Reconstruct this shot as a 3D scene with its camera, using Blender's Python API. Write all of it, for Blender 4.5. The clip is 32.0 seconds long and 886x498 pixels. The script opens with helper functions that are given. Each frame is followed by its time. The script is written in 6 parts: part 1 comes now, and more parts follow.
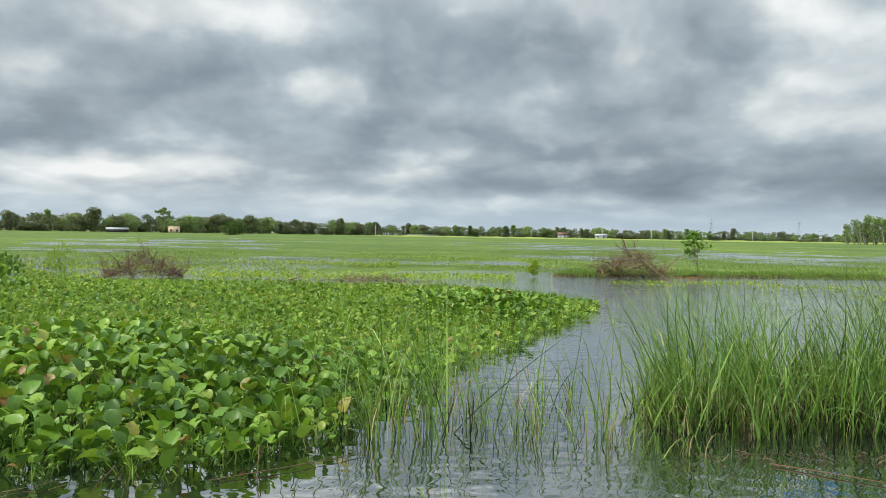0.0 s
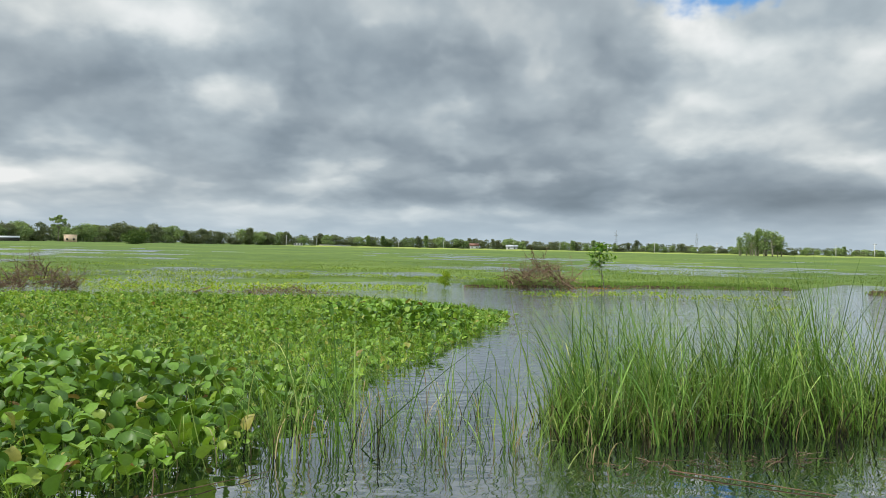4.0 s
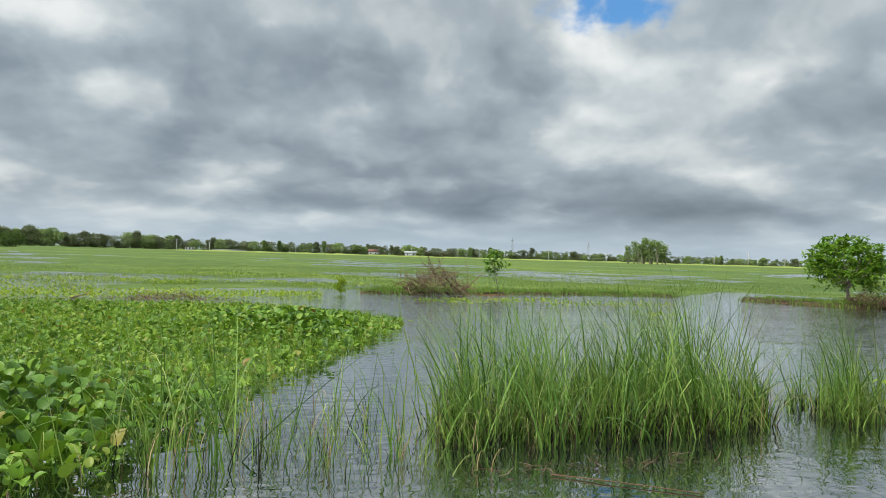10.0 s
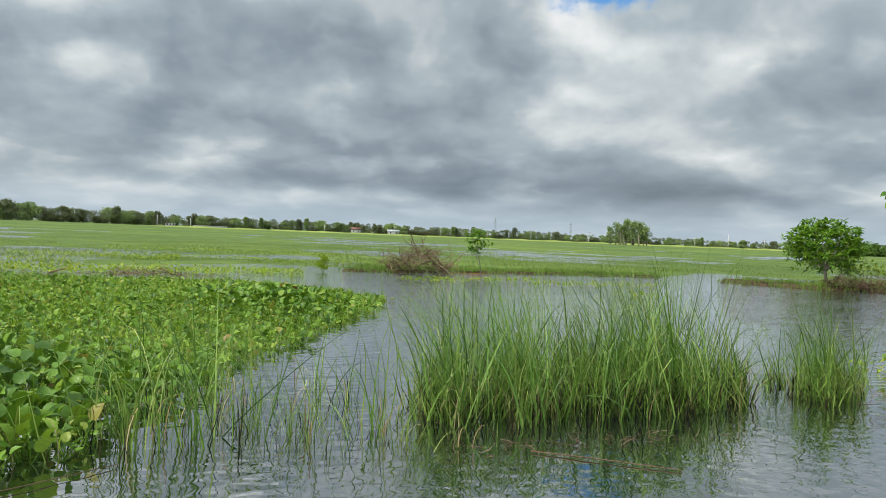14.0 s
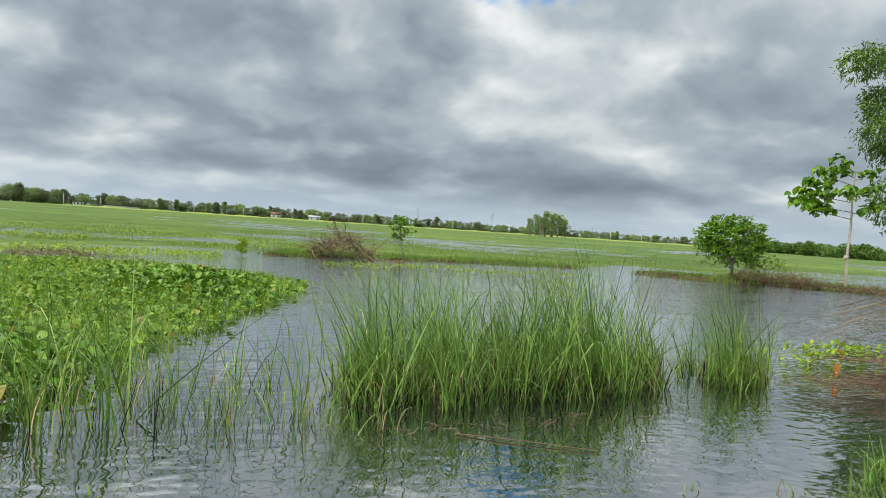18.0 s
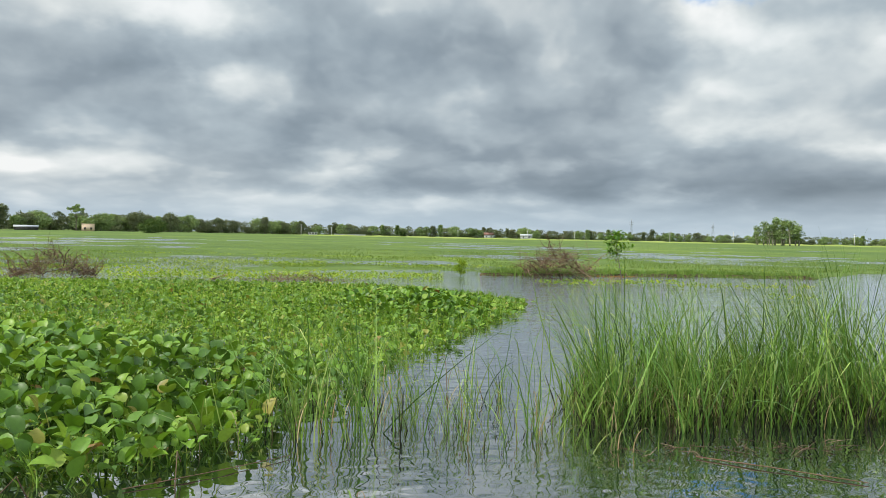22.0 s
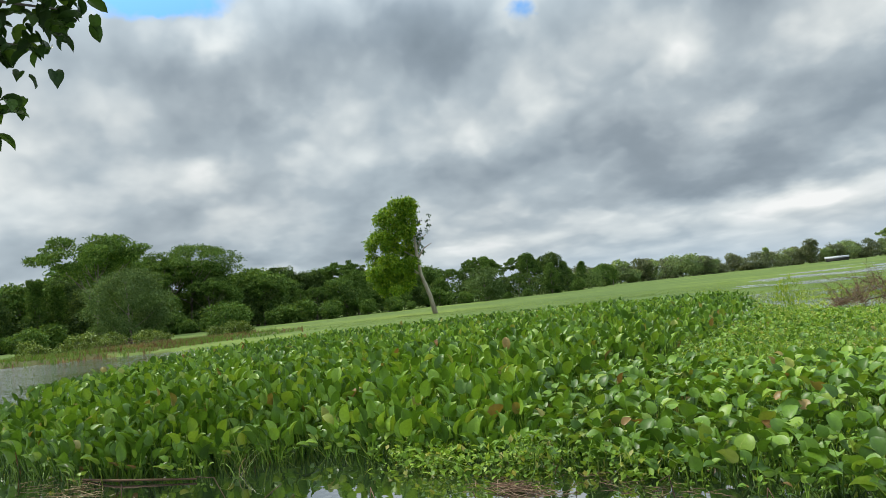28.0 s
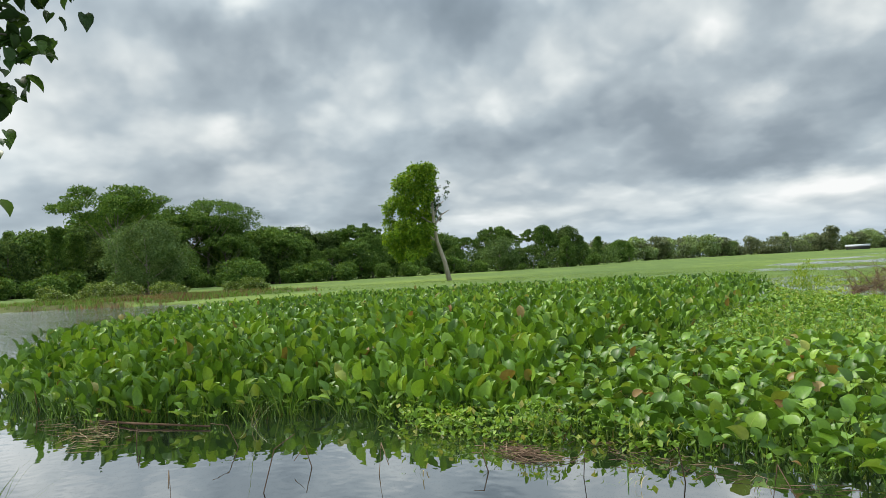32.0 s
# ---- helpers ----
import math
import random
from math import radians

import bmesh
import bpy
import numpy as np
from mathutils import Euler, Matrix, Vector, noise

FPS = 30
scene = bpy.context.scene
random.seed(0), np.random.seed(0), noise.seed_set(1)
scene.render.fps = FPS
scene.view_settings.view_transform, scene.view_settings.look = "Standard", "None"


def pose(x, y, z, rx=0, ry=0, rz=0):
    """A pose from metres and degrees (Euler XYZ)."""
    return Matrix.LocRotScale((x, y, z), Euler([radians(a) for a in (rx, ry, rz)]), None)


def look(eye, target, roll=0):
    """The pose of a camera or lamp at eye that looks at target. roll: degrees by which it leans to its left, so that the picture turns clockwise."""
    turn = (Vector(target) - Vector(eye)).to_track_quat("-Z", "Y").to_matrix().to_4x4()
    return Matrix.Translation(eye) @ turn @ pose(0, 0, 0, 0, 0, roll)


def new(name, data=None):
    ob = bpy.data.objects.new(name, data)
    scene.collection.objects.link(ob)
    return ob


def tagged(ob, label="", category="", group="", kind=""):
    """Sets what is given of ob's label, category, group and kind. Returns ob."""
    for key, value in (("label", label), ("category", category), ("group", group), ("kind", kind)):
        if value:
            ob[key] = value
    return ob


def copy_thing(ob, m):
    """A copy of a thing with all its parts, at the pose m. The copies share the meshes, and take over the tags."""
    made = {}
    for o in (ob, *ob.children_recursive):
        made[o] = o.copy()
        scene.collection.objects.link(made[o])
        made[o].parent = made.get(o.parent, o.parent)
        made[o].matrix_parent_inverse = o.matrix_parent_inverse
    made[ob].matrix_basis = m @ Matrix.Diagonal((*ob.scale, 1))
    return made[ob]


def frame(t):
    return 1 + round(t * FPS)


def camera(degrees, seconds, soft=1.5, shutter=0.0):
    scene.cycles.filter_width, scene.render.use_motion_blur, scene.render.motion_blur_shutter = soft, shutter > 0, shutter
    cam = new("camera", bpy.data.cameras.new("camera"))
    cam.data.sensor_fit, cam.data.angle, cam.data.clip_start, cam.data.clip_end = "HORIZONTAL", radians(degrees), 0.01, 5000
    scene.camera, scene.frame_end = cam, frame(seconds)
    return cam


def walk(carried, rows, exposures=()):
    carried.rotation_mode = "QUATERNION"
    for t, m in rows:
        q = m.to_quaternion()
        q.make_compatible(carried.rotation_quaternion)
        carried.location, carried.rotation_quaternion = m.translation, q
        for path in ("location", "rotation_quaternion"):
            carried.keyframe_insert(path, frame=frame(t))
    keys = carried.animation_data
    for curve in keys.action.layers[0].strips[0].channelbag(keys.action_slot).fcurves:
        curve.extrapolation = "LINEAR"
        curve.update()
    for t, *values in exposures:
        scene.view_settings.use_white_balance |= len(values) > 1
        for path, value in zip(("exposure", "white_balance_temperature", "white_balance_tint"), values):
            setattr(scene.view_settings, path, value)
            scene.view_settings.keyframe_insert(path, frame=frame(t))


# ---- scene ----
# the camera is held on the bank and turns
cam = camera(62.2, 32.0, 0.6)
PATH = [  # seconds, place, tilt, lean, heading
    (0, -0.000, -0.000, 1.358, 88.90, -0.89, -1.36),
    (0.5, 0.006, -0.021, 1.386, 89.89, -0.96, -2.31),
    (1, 0.006, 0.000, 1.379, 90.46, -0.66, -2.83),
    (1.5, 0.004, 0.013, 1.373, 90.80, -0.63, -3.37),
    (2, 0.014, 0.025, 1.370, 90.75, -0.74, -4.23),
    (2.5, 0.028, 0.032, 1.376, 90.39, -0.85, -5.58),
    (3, 0.031, 0.028, 1.373, 90.13, -0.96, -6.83),
    (3.5, 0.031, 0.031, 1.373, 89.93, -1.05, -7.60),
    (5.5, 0.046, 0.033, 1.371, 89.77, -1.37, -9.29),
    (6, 0.059, 0.045, 1.372, 89.73, -1.35, -9.66),
    (6.5, 0.060, 0.039, 1.374, 89.71, -1.34, -10.19),
    (7, 0.070, 0.041, 1.377, 89.72, -1.36, -10.89),
    (7.5, 0.080, 0.041, 1.377, 89.75, -1.41, -11.93),
    (8, 0.097, 0.054, 1.382, 89.84, -1.38, -13.29),
    (8.5, 0.105, 0.055, 1.382, 90.01, -1.42, -14.50),
    (9, 0.107, 0.048, 1.382, 90.21, -1.49, -15.28),
    (9.5, 0.109, 0.051, 1.381, 90.39, -1.52, -15.80),
    (10, 0.112, 0.046, 1.381, 90.51, -1.65, -16.03),
    (10.5, 0.106, 0.051, 1.381, 90.58, -1.65, -16.19),
    (11, 0.122, 0.063, 1.383, 90.45, -1.48, -16.36),
    (11.5, 0.122, 0.055, 1.386, 90.14, -1.48, -16.93),
    (12, 0.136, 0.064, 1.378, 89.74, -1.65, -17.53),
    (12.5, 0.134, 0.059, 1.381, 89.53, -1.93, -17.75),
    (13, 0.131, 0.053, 1.384, 89.41, -2.00, -17.60),
    (13.5, 0.129, 0.059, 1.380, 89.16, -2.18, -17.29),
    (15.5, 0.081, 0.144, 1.313, 88.55, -3.62, -20.16),
    (16, 0.105, 0.146, 1.310, 88.68, -4.01, -22.73),
    (16.5, 0.105, 0.142, 1.306, 88.50, -4.12, -24.06),
    (17, 0.100, 0.139, 1.312, 88.35, -4.07, -24.09),
    (17.5, 0.102, 0.145, 1.312, 88.31, -3.99, -23.81),
    (18, 0.088, 0.126, 1.323, 88.32, -3.75, -23.44),
    (18.5, 0.085, 0.127, 1.323, 88.50, -3.56, -22.77),
    (19, 0.070, 0.124, 1.332, 88.71, -3.51, -21.88),
    (19.5, 0.070, 0.131, 1.324, 88.96, -3.61, -21.00),
    (20, 0.071, 0.130, 1.322, 89.22, -3.67, -20.19),
    (20.5, 0.056, 0.128, 1.331, 89.33, -3.47, -19.23),
    (21, 0.048, 0.115, 1.330, 89.26, -2.90, -17.03),
    (21.5, 0.020, 0.112, 1.326, 89.08, -2.11, -13.08),
    (22, -0.014, 0.101, 1.330, 88.98, -1.16, -7.04),
    (22.5, -0.058, 0.097, 1.321, 88.63, -0.24, 0.87),
    (23, -0.102, 0.092, 1.297, 88.12, 0.49, 9.04),
    (23.5, -0.126, 0.093, 1.293, 87.85, 0.90, 16.14),
    (24, -0.181, -0.010, 1.301, 89.48, 4.09, 31.24),
    (24.5, -0.235, -0.039, 1.231, 92.13, 3.23, 49.83),
    (25, -0.226, -0.049, 1.231, 93.25, 4.51, 62.09),
    (25.5, -0.243, -0.051, 1.202, 90.00, 3.17, 60.12),
    (27.5, -0.083, -0.119, 1.297, 92.41, 5.60, 53.98),
    (28, -0.072, -0.095, 1.312, 94.04, 6.12, 50.92),
    (28.5, -0.070, -0.078, 1.317, 95.64, 6.49, 48.08),
    (29, -0.065, -0.080, 1.318, 96.10, 6.55, 46.97),
    (29.5, -0.070, -0.074, 1.313, 95.31, 6.08, 47.04),
    (30, -0.090, -0.083, 1.291, 93.80, 5.31, 47.49),
    (30.5, -0.098, -0.097, 1.284, 92.37, 4.82, 48.20),
    (31, -0.098, -0.093, 1.284, 91.58, 4.69, 48.83),
    (31.5, -0.094, -0.099, 1.288, 91.36, 4.32, 49.54),
    (32, -0.097, -0.117, 1.279, 91.60, 3.12, 52.03),
]
EXPOSURES = [(0, -0.04), (3, -0.12), (13, -0.13), (19, -0.08), (22, -0.02), (24, 0.1), (25.5, -0.02), (28, -0.02), (29.2, -0.25), (30.2, -0.09), (31, 0.02), (32, 0.04)]
walk(cam, [(t, pose(*p)) for t, *p in PATH], EXPOSURES)


def smooth(a, b, v):
    u = np.clip((np.asarray(v, float) - a) / (b - a), 0, 1)
    return u * u * (3 - 2 * u)


# ---- world: broken low cloud over blue, one soft sun from the left and behind ----
SUN_AZ, SUN_EL = 112.0, 50.0
# azimuth, elevation, half widths, weight (positive: heavier and darker cloud), one list for each side of the sky
CLOUDS_FRONT = [
    (-4.0, 14.0, 11.3, 2.6, 0.42), (15.2, 12.8, 4.8, 2.0, 0.45), (26.8, 7.5, 6.5, 1.7, 0.35), (11.2, 15.7, 5.2, 1.2, -0.55), (8.6, 10.8, 3.9, 1.2, -0.5), (26.5, 10.6, 3.5, 1.0, -0.4),
    (5.9, 7.9, 12.2, 1.0, 0.4), (1.5, 5.0, 2.4, 1.5, -0.4), (-15.3, 5.8, 2.0, 0.7, -0.5), (-7.3, 3.8, 12.2, 1.0, 0.45), (25.0, 4.5, 7.4, 0.8, -0.35), (2.4, 2.1, 14.4, 0.7, -0.35),
    (-10.5, 16.8, 7.0, 1.3, -0.3), (21.0, 6.4, 6.5, 0.9, 0.2), (-10.6, 9.4, 6.5, 1.7, 0.08), (-2.8, 7.0, 7.0, 0.8, 0.25)]
CLOUDS_RIGHT = [
    (-26.0, 16.1, 2.6, 2.0, -0.75), (-30.3, 14.2, 2.6, 1.1, -0.5), (-39.2, 14.3, 4.4, 1.0, -0.6), (-24.5, 10.2, 3.9, 1.3, -0.35), (-28.8, 7.9, 2.6, 0.7, -0.4), (-37.6, 6.7, 2.8, 0.5, -0.45),
    (-19.4, 5.6, 9.6, 1.1, 0.45), (-34.9, 3.6, 11.3, 1.0, 0.55), (-22.9, 3.2, 2.2, 0.5, -0.5), (-42.2, 10.2, 5.7, 3.1, 0.2), (-36.7, 9.9, 6.5, 0.9, 0.2), (-48.8, 4.0, 6.1, 1.1, -0.3),
    (-46.5, 12.5, 4.8, 3.1, 0.1), (-18.0, 3.4, 14.4, 0.6, 0.25), (-15.6, 14.1, 8.7, 0.9, -0.05), (0.5, 2.8, 13.1, 0.6, -0.35)]
CLOUDS_LEFT = [
    (66.0, 21.3, 2.2, 2.0, -0.35), (28.9, 17.2, 11.8, 2.4, -0.4), (53.4, 19.7, 8.3, 2.4, 0.5), (68.3, 18.5, 5.2, 1.7, 0.3), (61.9, 14.8, 2.2, 1.1, -0.4), (52.5, 12.1, 5.7, 1.0, -0.35),
    (79.0, 11.1, 6.5, 2.4, -0.55), (68.4, 11.9, 2.6, 0.9, -0.35), (43.3, 10.1, 11.8, 2.1, 0.45), (23.1, 12.0, 8.3, 2.2, 0.5), (29.6, 11.3, 2.6, 1.7, -0.35), (27.4, 4.5, 5.2, 0.7, -0.35),
    (34.8, 2.3, 3.9, 0.4, -0.4), (46.2, 4.0, 5.2, 0.6, -0.25), (57.2, 9.4, 8.7, 1.1, 0.15), (36.4, 6.7, 7.8, 0.9, 0.25)]
HOLES = [(-28.9, 18.6, 5.4, 1.5, 1.6), (70.3, 23.3, 4.4, 1.0, 1.3), (43.0, 21.4, 1.6, 0.9, 0.75), (92.1, 10.0, 2.2, 1.0, 0.8)]


def make_world():
    world = bpy.data.worlds.new("sky")
    scene.world = world
    world.use_nodes = True
    tree = world.node_tree
    nodes, links = tree.nodes, tree.links
    nodes.clear()

    def put(socket, v):
        if isinstance(v, bpy.types.NodeSocket):
            links.new(v, socket)
        else:
            socket.default_value = v

    def m(op, a, b=0.0, c=0.0):
        n = nodes.new("ShaderNodeMath")
        n.operation = op
        put(n.inputs[0], a), put(n.inputs[1], b), put(n.inputs[2], c)
        return n.outputs[0]

    def cloud_noise(vec, scale, detail, rough, distortion=0.0):
        n = nodes.new("ShaderNodeTexNoise")
        put(n.inputs["Vector"], vec)
        n.inputs["Scale"].default_value, n.inputs["Detail"].default_value = scale, detail
        n.inputs["Roughness"].default_value, n.inputs["Distortion"].default_value = rough, distortion
        return n.outputs["Fac"]

    def vec(x, y, z):
        n = nodes.new("ShaderNodeCombineXYZ")
        put(n.inputs[0], x), put(n.inputs[1], y), put(n.inputs[2], z)
        return n.outputs[0]

    co = nodes.new("ShaderNodeTexCoord").outputs["Generated"]
    sep = nodes.new("ShaderNodeSeparateXYZ")
    links.new(co, sep.inputs[0])
    x, y, z = sep.outputs
    zc = m("MAXIMUM", z, 0.0)
    lift = m("ADD", zc, 0.42)
    px, py = m("DIVIDE", x, lift), m("DIVIDE", y, lift)
    flat = vec(px, py, 0.0)
    az = m("MULTIPLY", m("ARCTAN2", m("MULTIPLY", x, -1.0), y), 180 / math.pi)
    el = m("MULTIPLY", m("ARCSINE", z), 180 / math.pi)
    wob = cloud_noise(flat, 3.4, 5, 0.6)
    wob2 = cloud_noise(vec(px, py, 7.3), 3.4, 5, 0.6)
    azw = m("ADD", az, m("MULTIPLY", m("SUBTRACT", wob, 0.5), 12.0))
    elw = m("ADD", el, m("MULTIPLY", m("SUBTRACT", wob2, 0.5), m("ADD", 1.4, m("MULTIPLY", zc, 13.0))))

    def blobs(rows):
        total = 0.0
        for a, e, sa, se, weight in rows:
            u = m("DIVIDE", m("SUBTRACT", azw, a), sa)
            v = m("DIVIDE", m("SUBTRACT", elw, e), se)
            d = m("ADD", m("MULTIPLY", u, u), m("MULTIPLY", v, v))
            total = m("ADD", total, m("MULTIPLY", m("EXPONENT", m("MULTIPLY", d, -0.7)), weight))
        return total

    # soft heaped layers, drawn closer towards the horizon; each heap is lighter on its upper side
    deep = m("MULTIPLY", m("LOGARITHM", m("ADD", zc, 0.07), math.e), 0.4)
    dome, above = vec(x, y, deep), vec(x, y, m("ADD", deep, 0.05))
    broad = cloud_noise(vec(m("ADD", x, 5.0), y, deep), 2.2, 3, 0.5)
    billow = cloud_noise(dome, 5.0, 4, 0.5)
    lit = m("SUBTRACT", billow, cloud_noise(above, 5.0, 4, 0.5))
    warp = nodes.new("ShaderNodeVectorMath")
    warp.operation = "ADD"
    links.new(dome, warp.inputs[0])
    links.new(vec(m("MULTIPLY", m("SUBTRACT", cloud_noise(dome, 11.0, 3, 0.55), 0.5), 0.12), 0.0, m("MULTIPLY", m("SUBTRACT", cloud_noise(above, 11.0, 3, 0.55), 0.5), 0.12)), warp.inputs[1])
    heap = nodes.new("ShaderNodeTexVoronoi")
    heap.feature = "SMOOTH_F1"
    links.new(warp.outputs[0], heap.inputs["Vector"])
    heap.inputs["Scale"].default_value, heap.inputs["Smoothness"].default_value = 8.5, 0.9
    heap.inputs["Detail"].default_value, heap.inputs["Roughness"].default_value = 2.0, 0.45
    wisp = cloud_noise(vec(x, m("ADD", y, 3.0), deep), 16.0, 4, 0.5)
    base = cloud_noise(vec(px, py, 2.2), 1.2, 3, 0.5)
    weight = m("ADD", blobs(CLOUDS_FRONT), m("ADD", blobs(CLOUDS_RIGHT), blobs(CLOUDS_LEFT)))
    tone = m("ADD", m("MULTIPLY", m("SUBTRACT", broad, 0.5), 0.35), m("MULTIPLY", m("SUBTRACT", billow, 0.5), 0.55))
    tone = m("ADD", tone, m("SUBTRACT", m("MULTIPLY", m("SUBTRACT", wisp, 0.5), 0.22), m("MULTIPLY", lit, 0.75)))
    tone = m("ADD", tone, m("MULTIPLY", m("SUBTRACT", heap.outputs["Distance"], 0.42), 0.55))
    tone = m("ADD", m("ADD", tone, m("MULTIPLY", weight, 0.5)), 0.26)
    ramp = nodes.new("ShaderNodeValToRGB")
    links.new(tone, ramp.inputs[0])
    els = ramp.color_ramp.elements
    els[0].position, els[0].color = 0.02, (0.96, 0.945, 0.915, 1)
    els[1].position, els[1].color = 1.0, (0.205, 0.247, 0.282, 1)
    for pos, col in ((0.2, (0.745, 0.768, 0.755, 1)), (0.45, (0.462, 0.516, 0.548, 1)), (0.7, (0.304, 0.354, 0.396, 1))):
        e = els.new(pos)
        e.color = col
    cool = nodes.new("ShaderNodeMix")
    cool.data_type, cool.blend_type = "RGBA", "MULTIPLY"
    links.new(m("MULTIPLY", cloud_noise(vec(px, py, 11.0), 1.6, 3, 0.5), 1.1), cool.inputs[0])
    links.new(ramp.outputs[0], cool.inputs[6])
    cool.inputs[7].default_value = (0.9, 0.985, 1.05, 1)
    ragged = m("ADD", 1.0, m("ADD", m("MULTIPLY", m("SUBTRACT", billow, 0.5), 3.6), m("MULTIPLY", m("SUBTRACT", wisp, 0.5), 2.6)))
    hole = m("MULTIPLY", blobs(HOLES), ragged)
    hole_mask = nodes.new("ShaderNodeMapRange")
    hole_mask.interpolation_type = "SMOOTHSTEP"
    links.new(hole, hole_mask.inputs[0])
    hole_mask.inputs[1].default_value, hole_mask.inputs[2].default_value = 0.3, 1.0
    sky = nodes.new("ShaderNodeTexSky")
    sky.sky_type, sky.sun_disc = "NISHITA", False
    sky.sun_elevation, sky.sun_rotation = radians(SUN_EL), radians(-SUN_AZ)
    sky.air_density, sky.dust_density, sky.ozone_density = 1.0, 0.4, 1.5
    tint = nodes.new("ShaderNodeVectorMath")
    tint.operation = "MULTIPLY"
    links.new(sky.outputs[0], tint.inputs[0])
    tint.inputs[1].default_value = (0.085, 0.14, 0.175)
    low = nodes.new("ShaderNodeMapRange")
    low.interpolation_type = "SMOOTHSTEP"
    links.new(el, low.inputs[0])
    low.inputs[1].default_value, low.inputs[2].default_value = 4.2, 0.2
    low.inputs[3].default_value, low.inputs[4].default_value = 0.0, 0.72
    haze = nodes.new("ShaderNodeMix")
    haze.data_type = "RGBA"
    links.new(low.outputs[0], haze.inputs[0])
    links.new(cool.outputs[2], haze.inputs[6])
    haze.inputs[7].default_value = (0.5, 0.615, 0.71, 1)
    mix = nodes.new("ShaderNodeMix")
    mix.data_type = "RGBA"
    links.new(hole_mask.outputs[0], mix.inputs[0])
    links.new(haze.outputs[2], mix.inputs[6])
    links.new(tint.outputs[0], mix.inputs[7])
    bg = nodes.new("ShaderNodeBackground")
    links.new(mix.outputs[2], bg.inputs[0])
    high = nodes.new("ShaderNodeMapRange")
    high.interpolation_type = "SMOOTHSTEP"
    links.new(el, high.inputs[0])
    high.inputs[1].default_value, high.inputs[2].default_value = 18.0, 34.0
    high.inputs[3].default_value, high.inputs[4].default_value = 1.0, 2.35
    # brighter on the sun's side
    sx, sy, sz = -math.sin(radians(SUN_AZ)) * math.cos(radians(SUN_EL)), math.cos(radians(SUN_AZ)) * math.cos(radians(SUN_EL)), math.sin(radians(SUN_EL))
    toward = m("MAXIMUM", m("ADD", m("ADD", m("MULTIPLY", x, sx), m("MULTIPLY", y, sy)), m("MULTIPLY", z, sz)), 0.0)
    links.new(m("MULTIPLY", high.outputs[0], m("ADD", 1.0, m("MULTIPLY", m("POWER", toward, 8.0), 0.45))), bg.inputs[1])
    out = nodes.new("ShaderNodeOutputWorld")
    links.new(bg.outputs[0], out.inputs[0])


make_world()
sun = new("sun", bpy.data.lights.new("sun", "SUN"))
sun.data.energy, sun.data.angle, sun.data.color = 3.6, radians(5.0), (1.0, 0.95, 0.86)
_s = Vector((-math.sin(radians(SUN_AZ)) * math.cos(radians(SUN_EL)), math.cos(radians(SUN_AZ)) * math.cos(radians(SUN_EL)), math.sin(radians(SUN_EL))))
sun.matrix_world = look(_s * 50, (0, 0, 0))


# ---- materials ----
def shader(name):
    mat = bpy.data.materials.new(name)
    mat.use_nodes = True
    tree = mat.node_tree
    return mat, tree.nodes, tree.links, tree.nodes["Principled BSDF"], tree.nodes["Material Output"]


def noise_node(nodes, links, scale, detail=4.0, rough=0.55, stretch=None, space="Object"):
    n = nodes.new("ShaderNodeTexNoise")
    n.inputs["Scale"].default_value, n.inputs["Detail"].default_value, n.inputs["Roughness"].default_value = scale, detail, rough
    src = nodes.new("ShaderNodeTexCoord").outputs[space] if space != "World" else nodes.new("ShaderNodeNewGeometry").outputs["Position"]
    if stretch:
        mp = nodes.new("ShaderNodeMapping")
        mp.inputs["Scale"].default_value = stretch
        links.new(src, mp.inputs[0])
        src = mp.outputs[0]
    links.new(src, n.inputs["Vector"])
    return n.outputs["Fac"]


def ramp_node(nodes, links, fac, stops):
    r = nodes.new("ShaderNodeValToRGB")
    links.new(fac, r.inputs[0])
    els = r.color_ramp.elements
    els[0].position, els[0].color = stops[0][0], (*stops[0][1], 1)
    els[1].position, els[1].color = stops[-1][0], (*stops[-1][1], 1)
    for p, c in stops[1:-1]:
        els.new(p).color = (*c, 1)
    return r.outputs[0]


def mix_rgb(nodes, links, fac, a, b, mode="MIX"):
    n = nodes.new("ShaderNodeMix")
    n.data_type, n.blend_type = "RGBA", mode
    for socket, v in ((n.inputs[0], fac), (n.inputs[6], a), (n.inputs[7], b)):
        if isinstance(v, bpy.types.NodeSocket):
            links.new(v, socket)
        else:
            socket.default_value = v if isinstance(v, (int, float)) else (*v, 1)
    return n.outputs[2]


def math_node(nodes, links, op, a, b):
    n = nodes.new("ShaderNodeMath")
    n.operation = op
    for socket, v in ((n.inputs[0], a), (n.inputs[1], b)):
        if isinstance(v, bpy.types.NodeSocket):
            links.new(v, socket)
        else:
            socket.default_value = v
    return n.outputs[0]


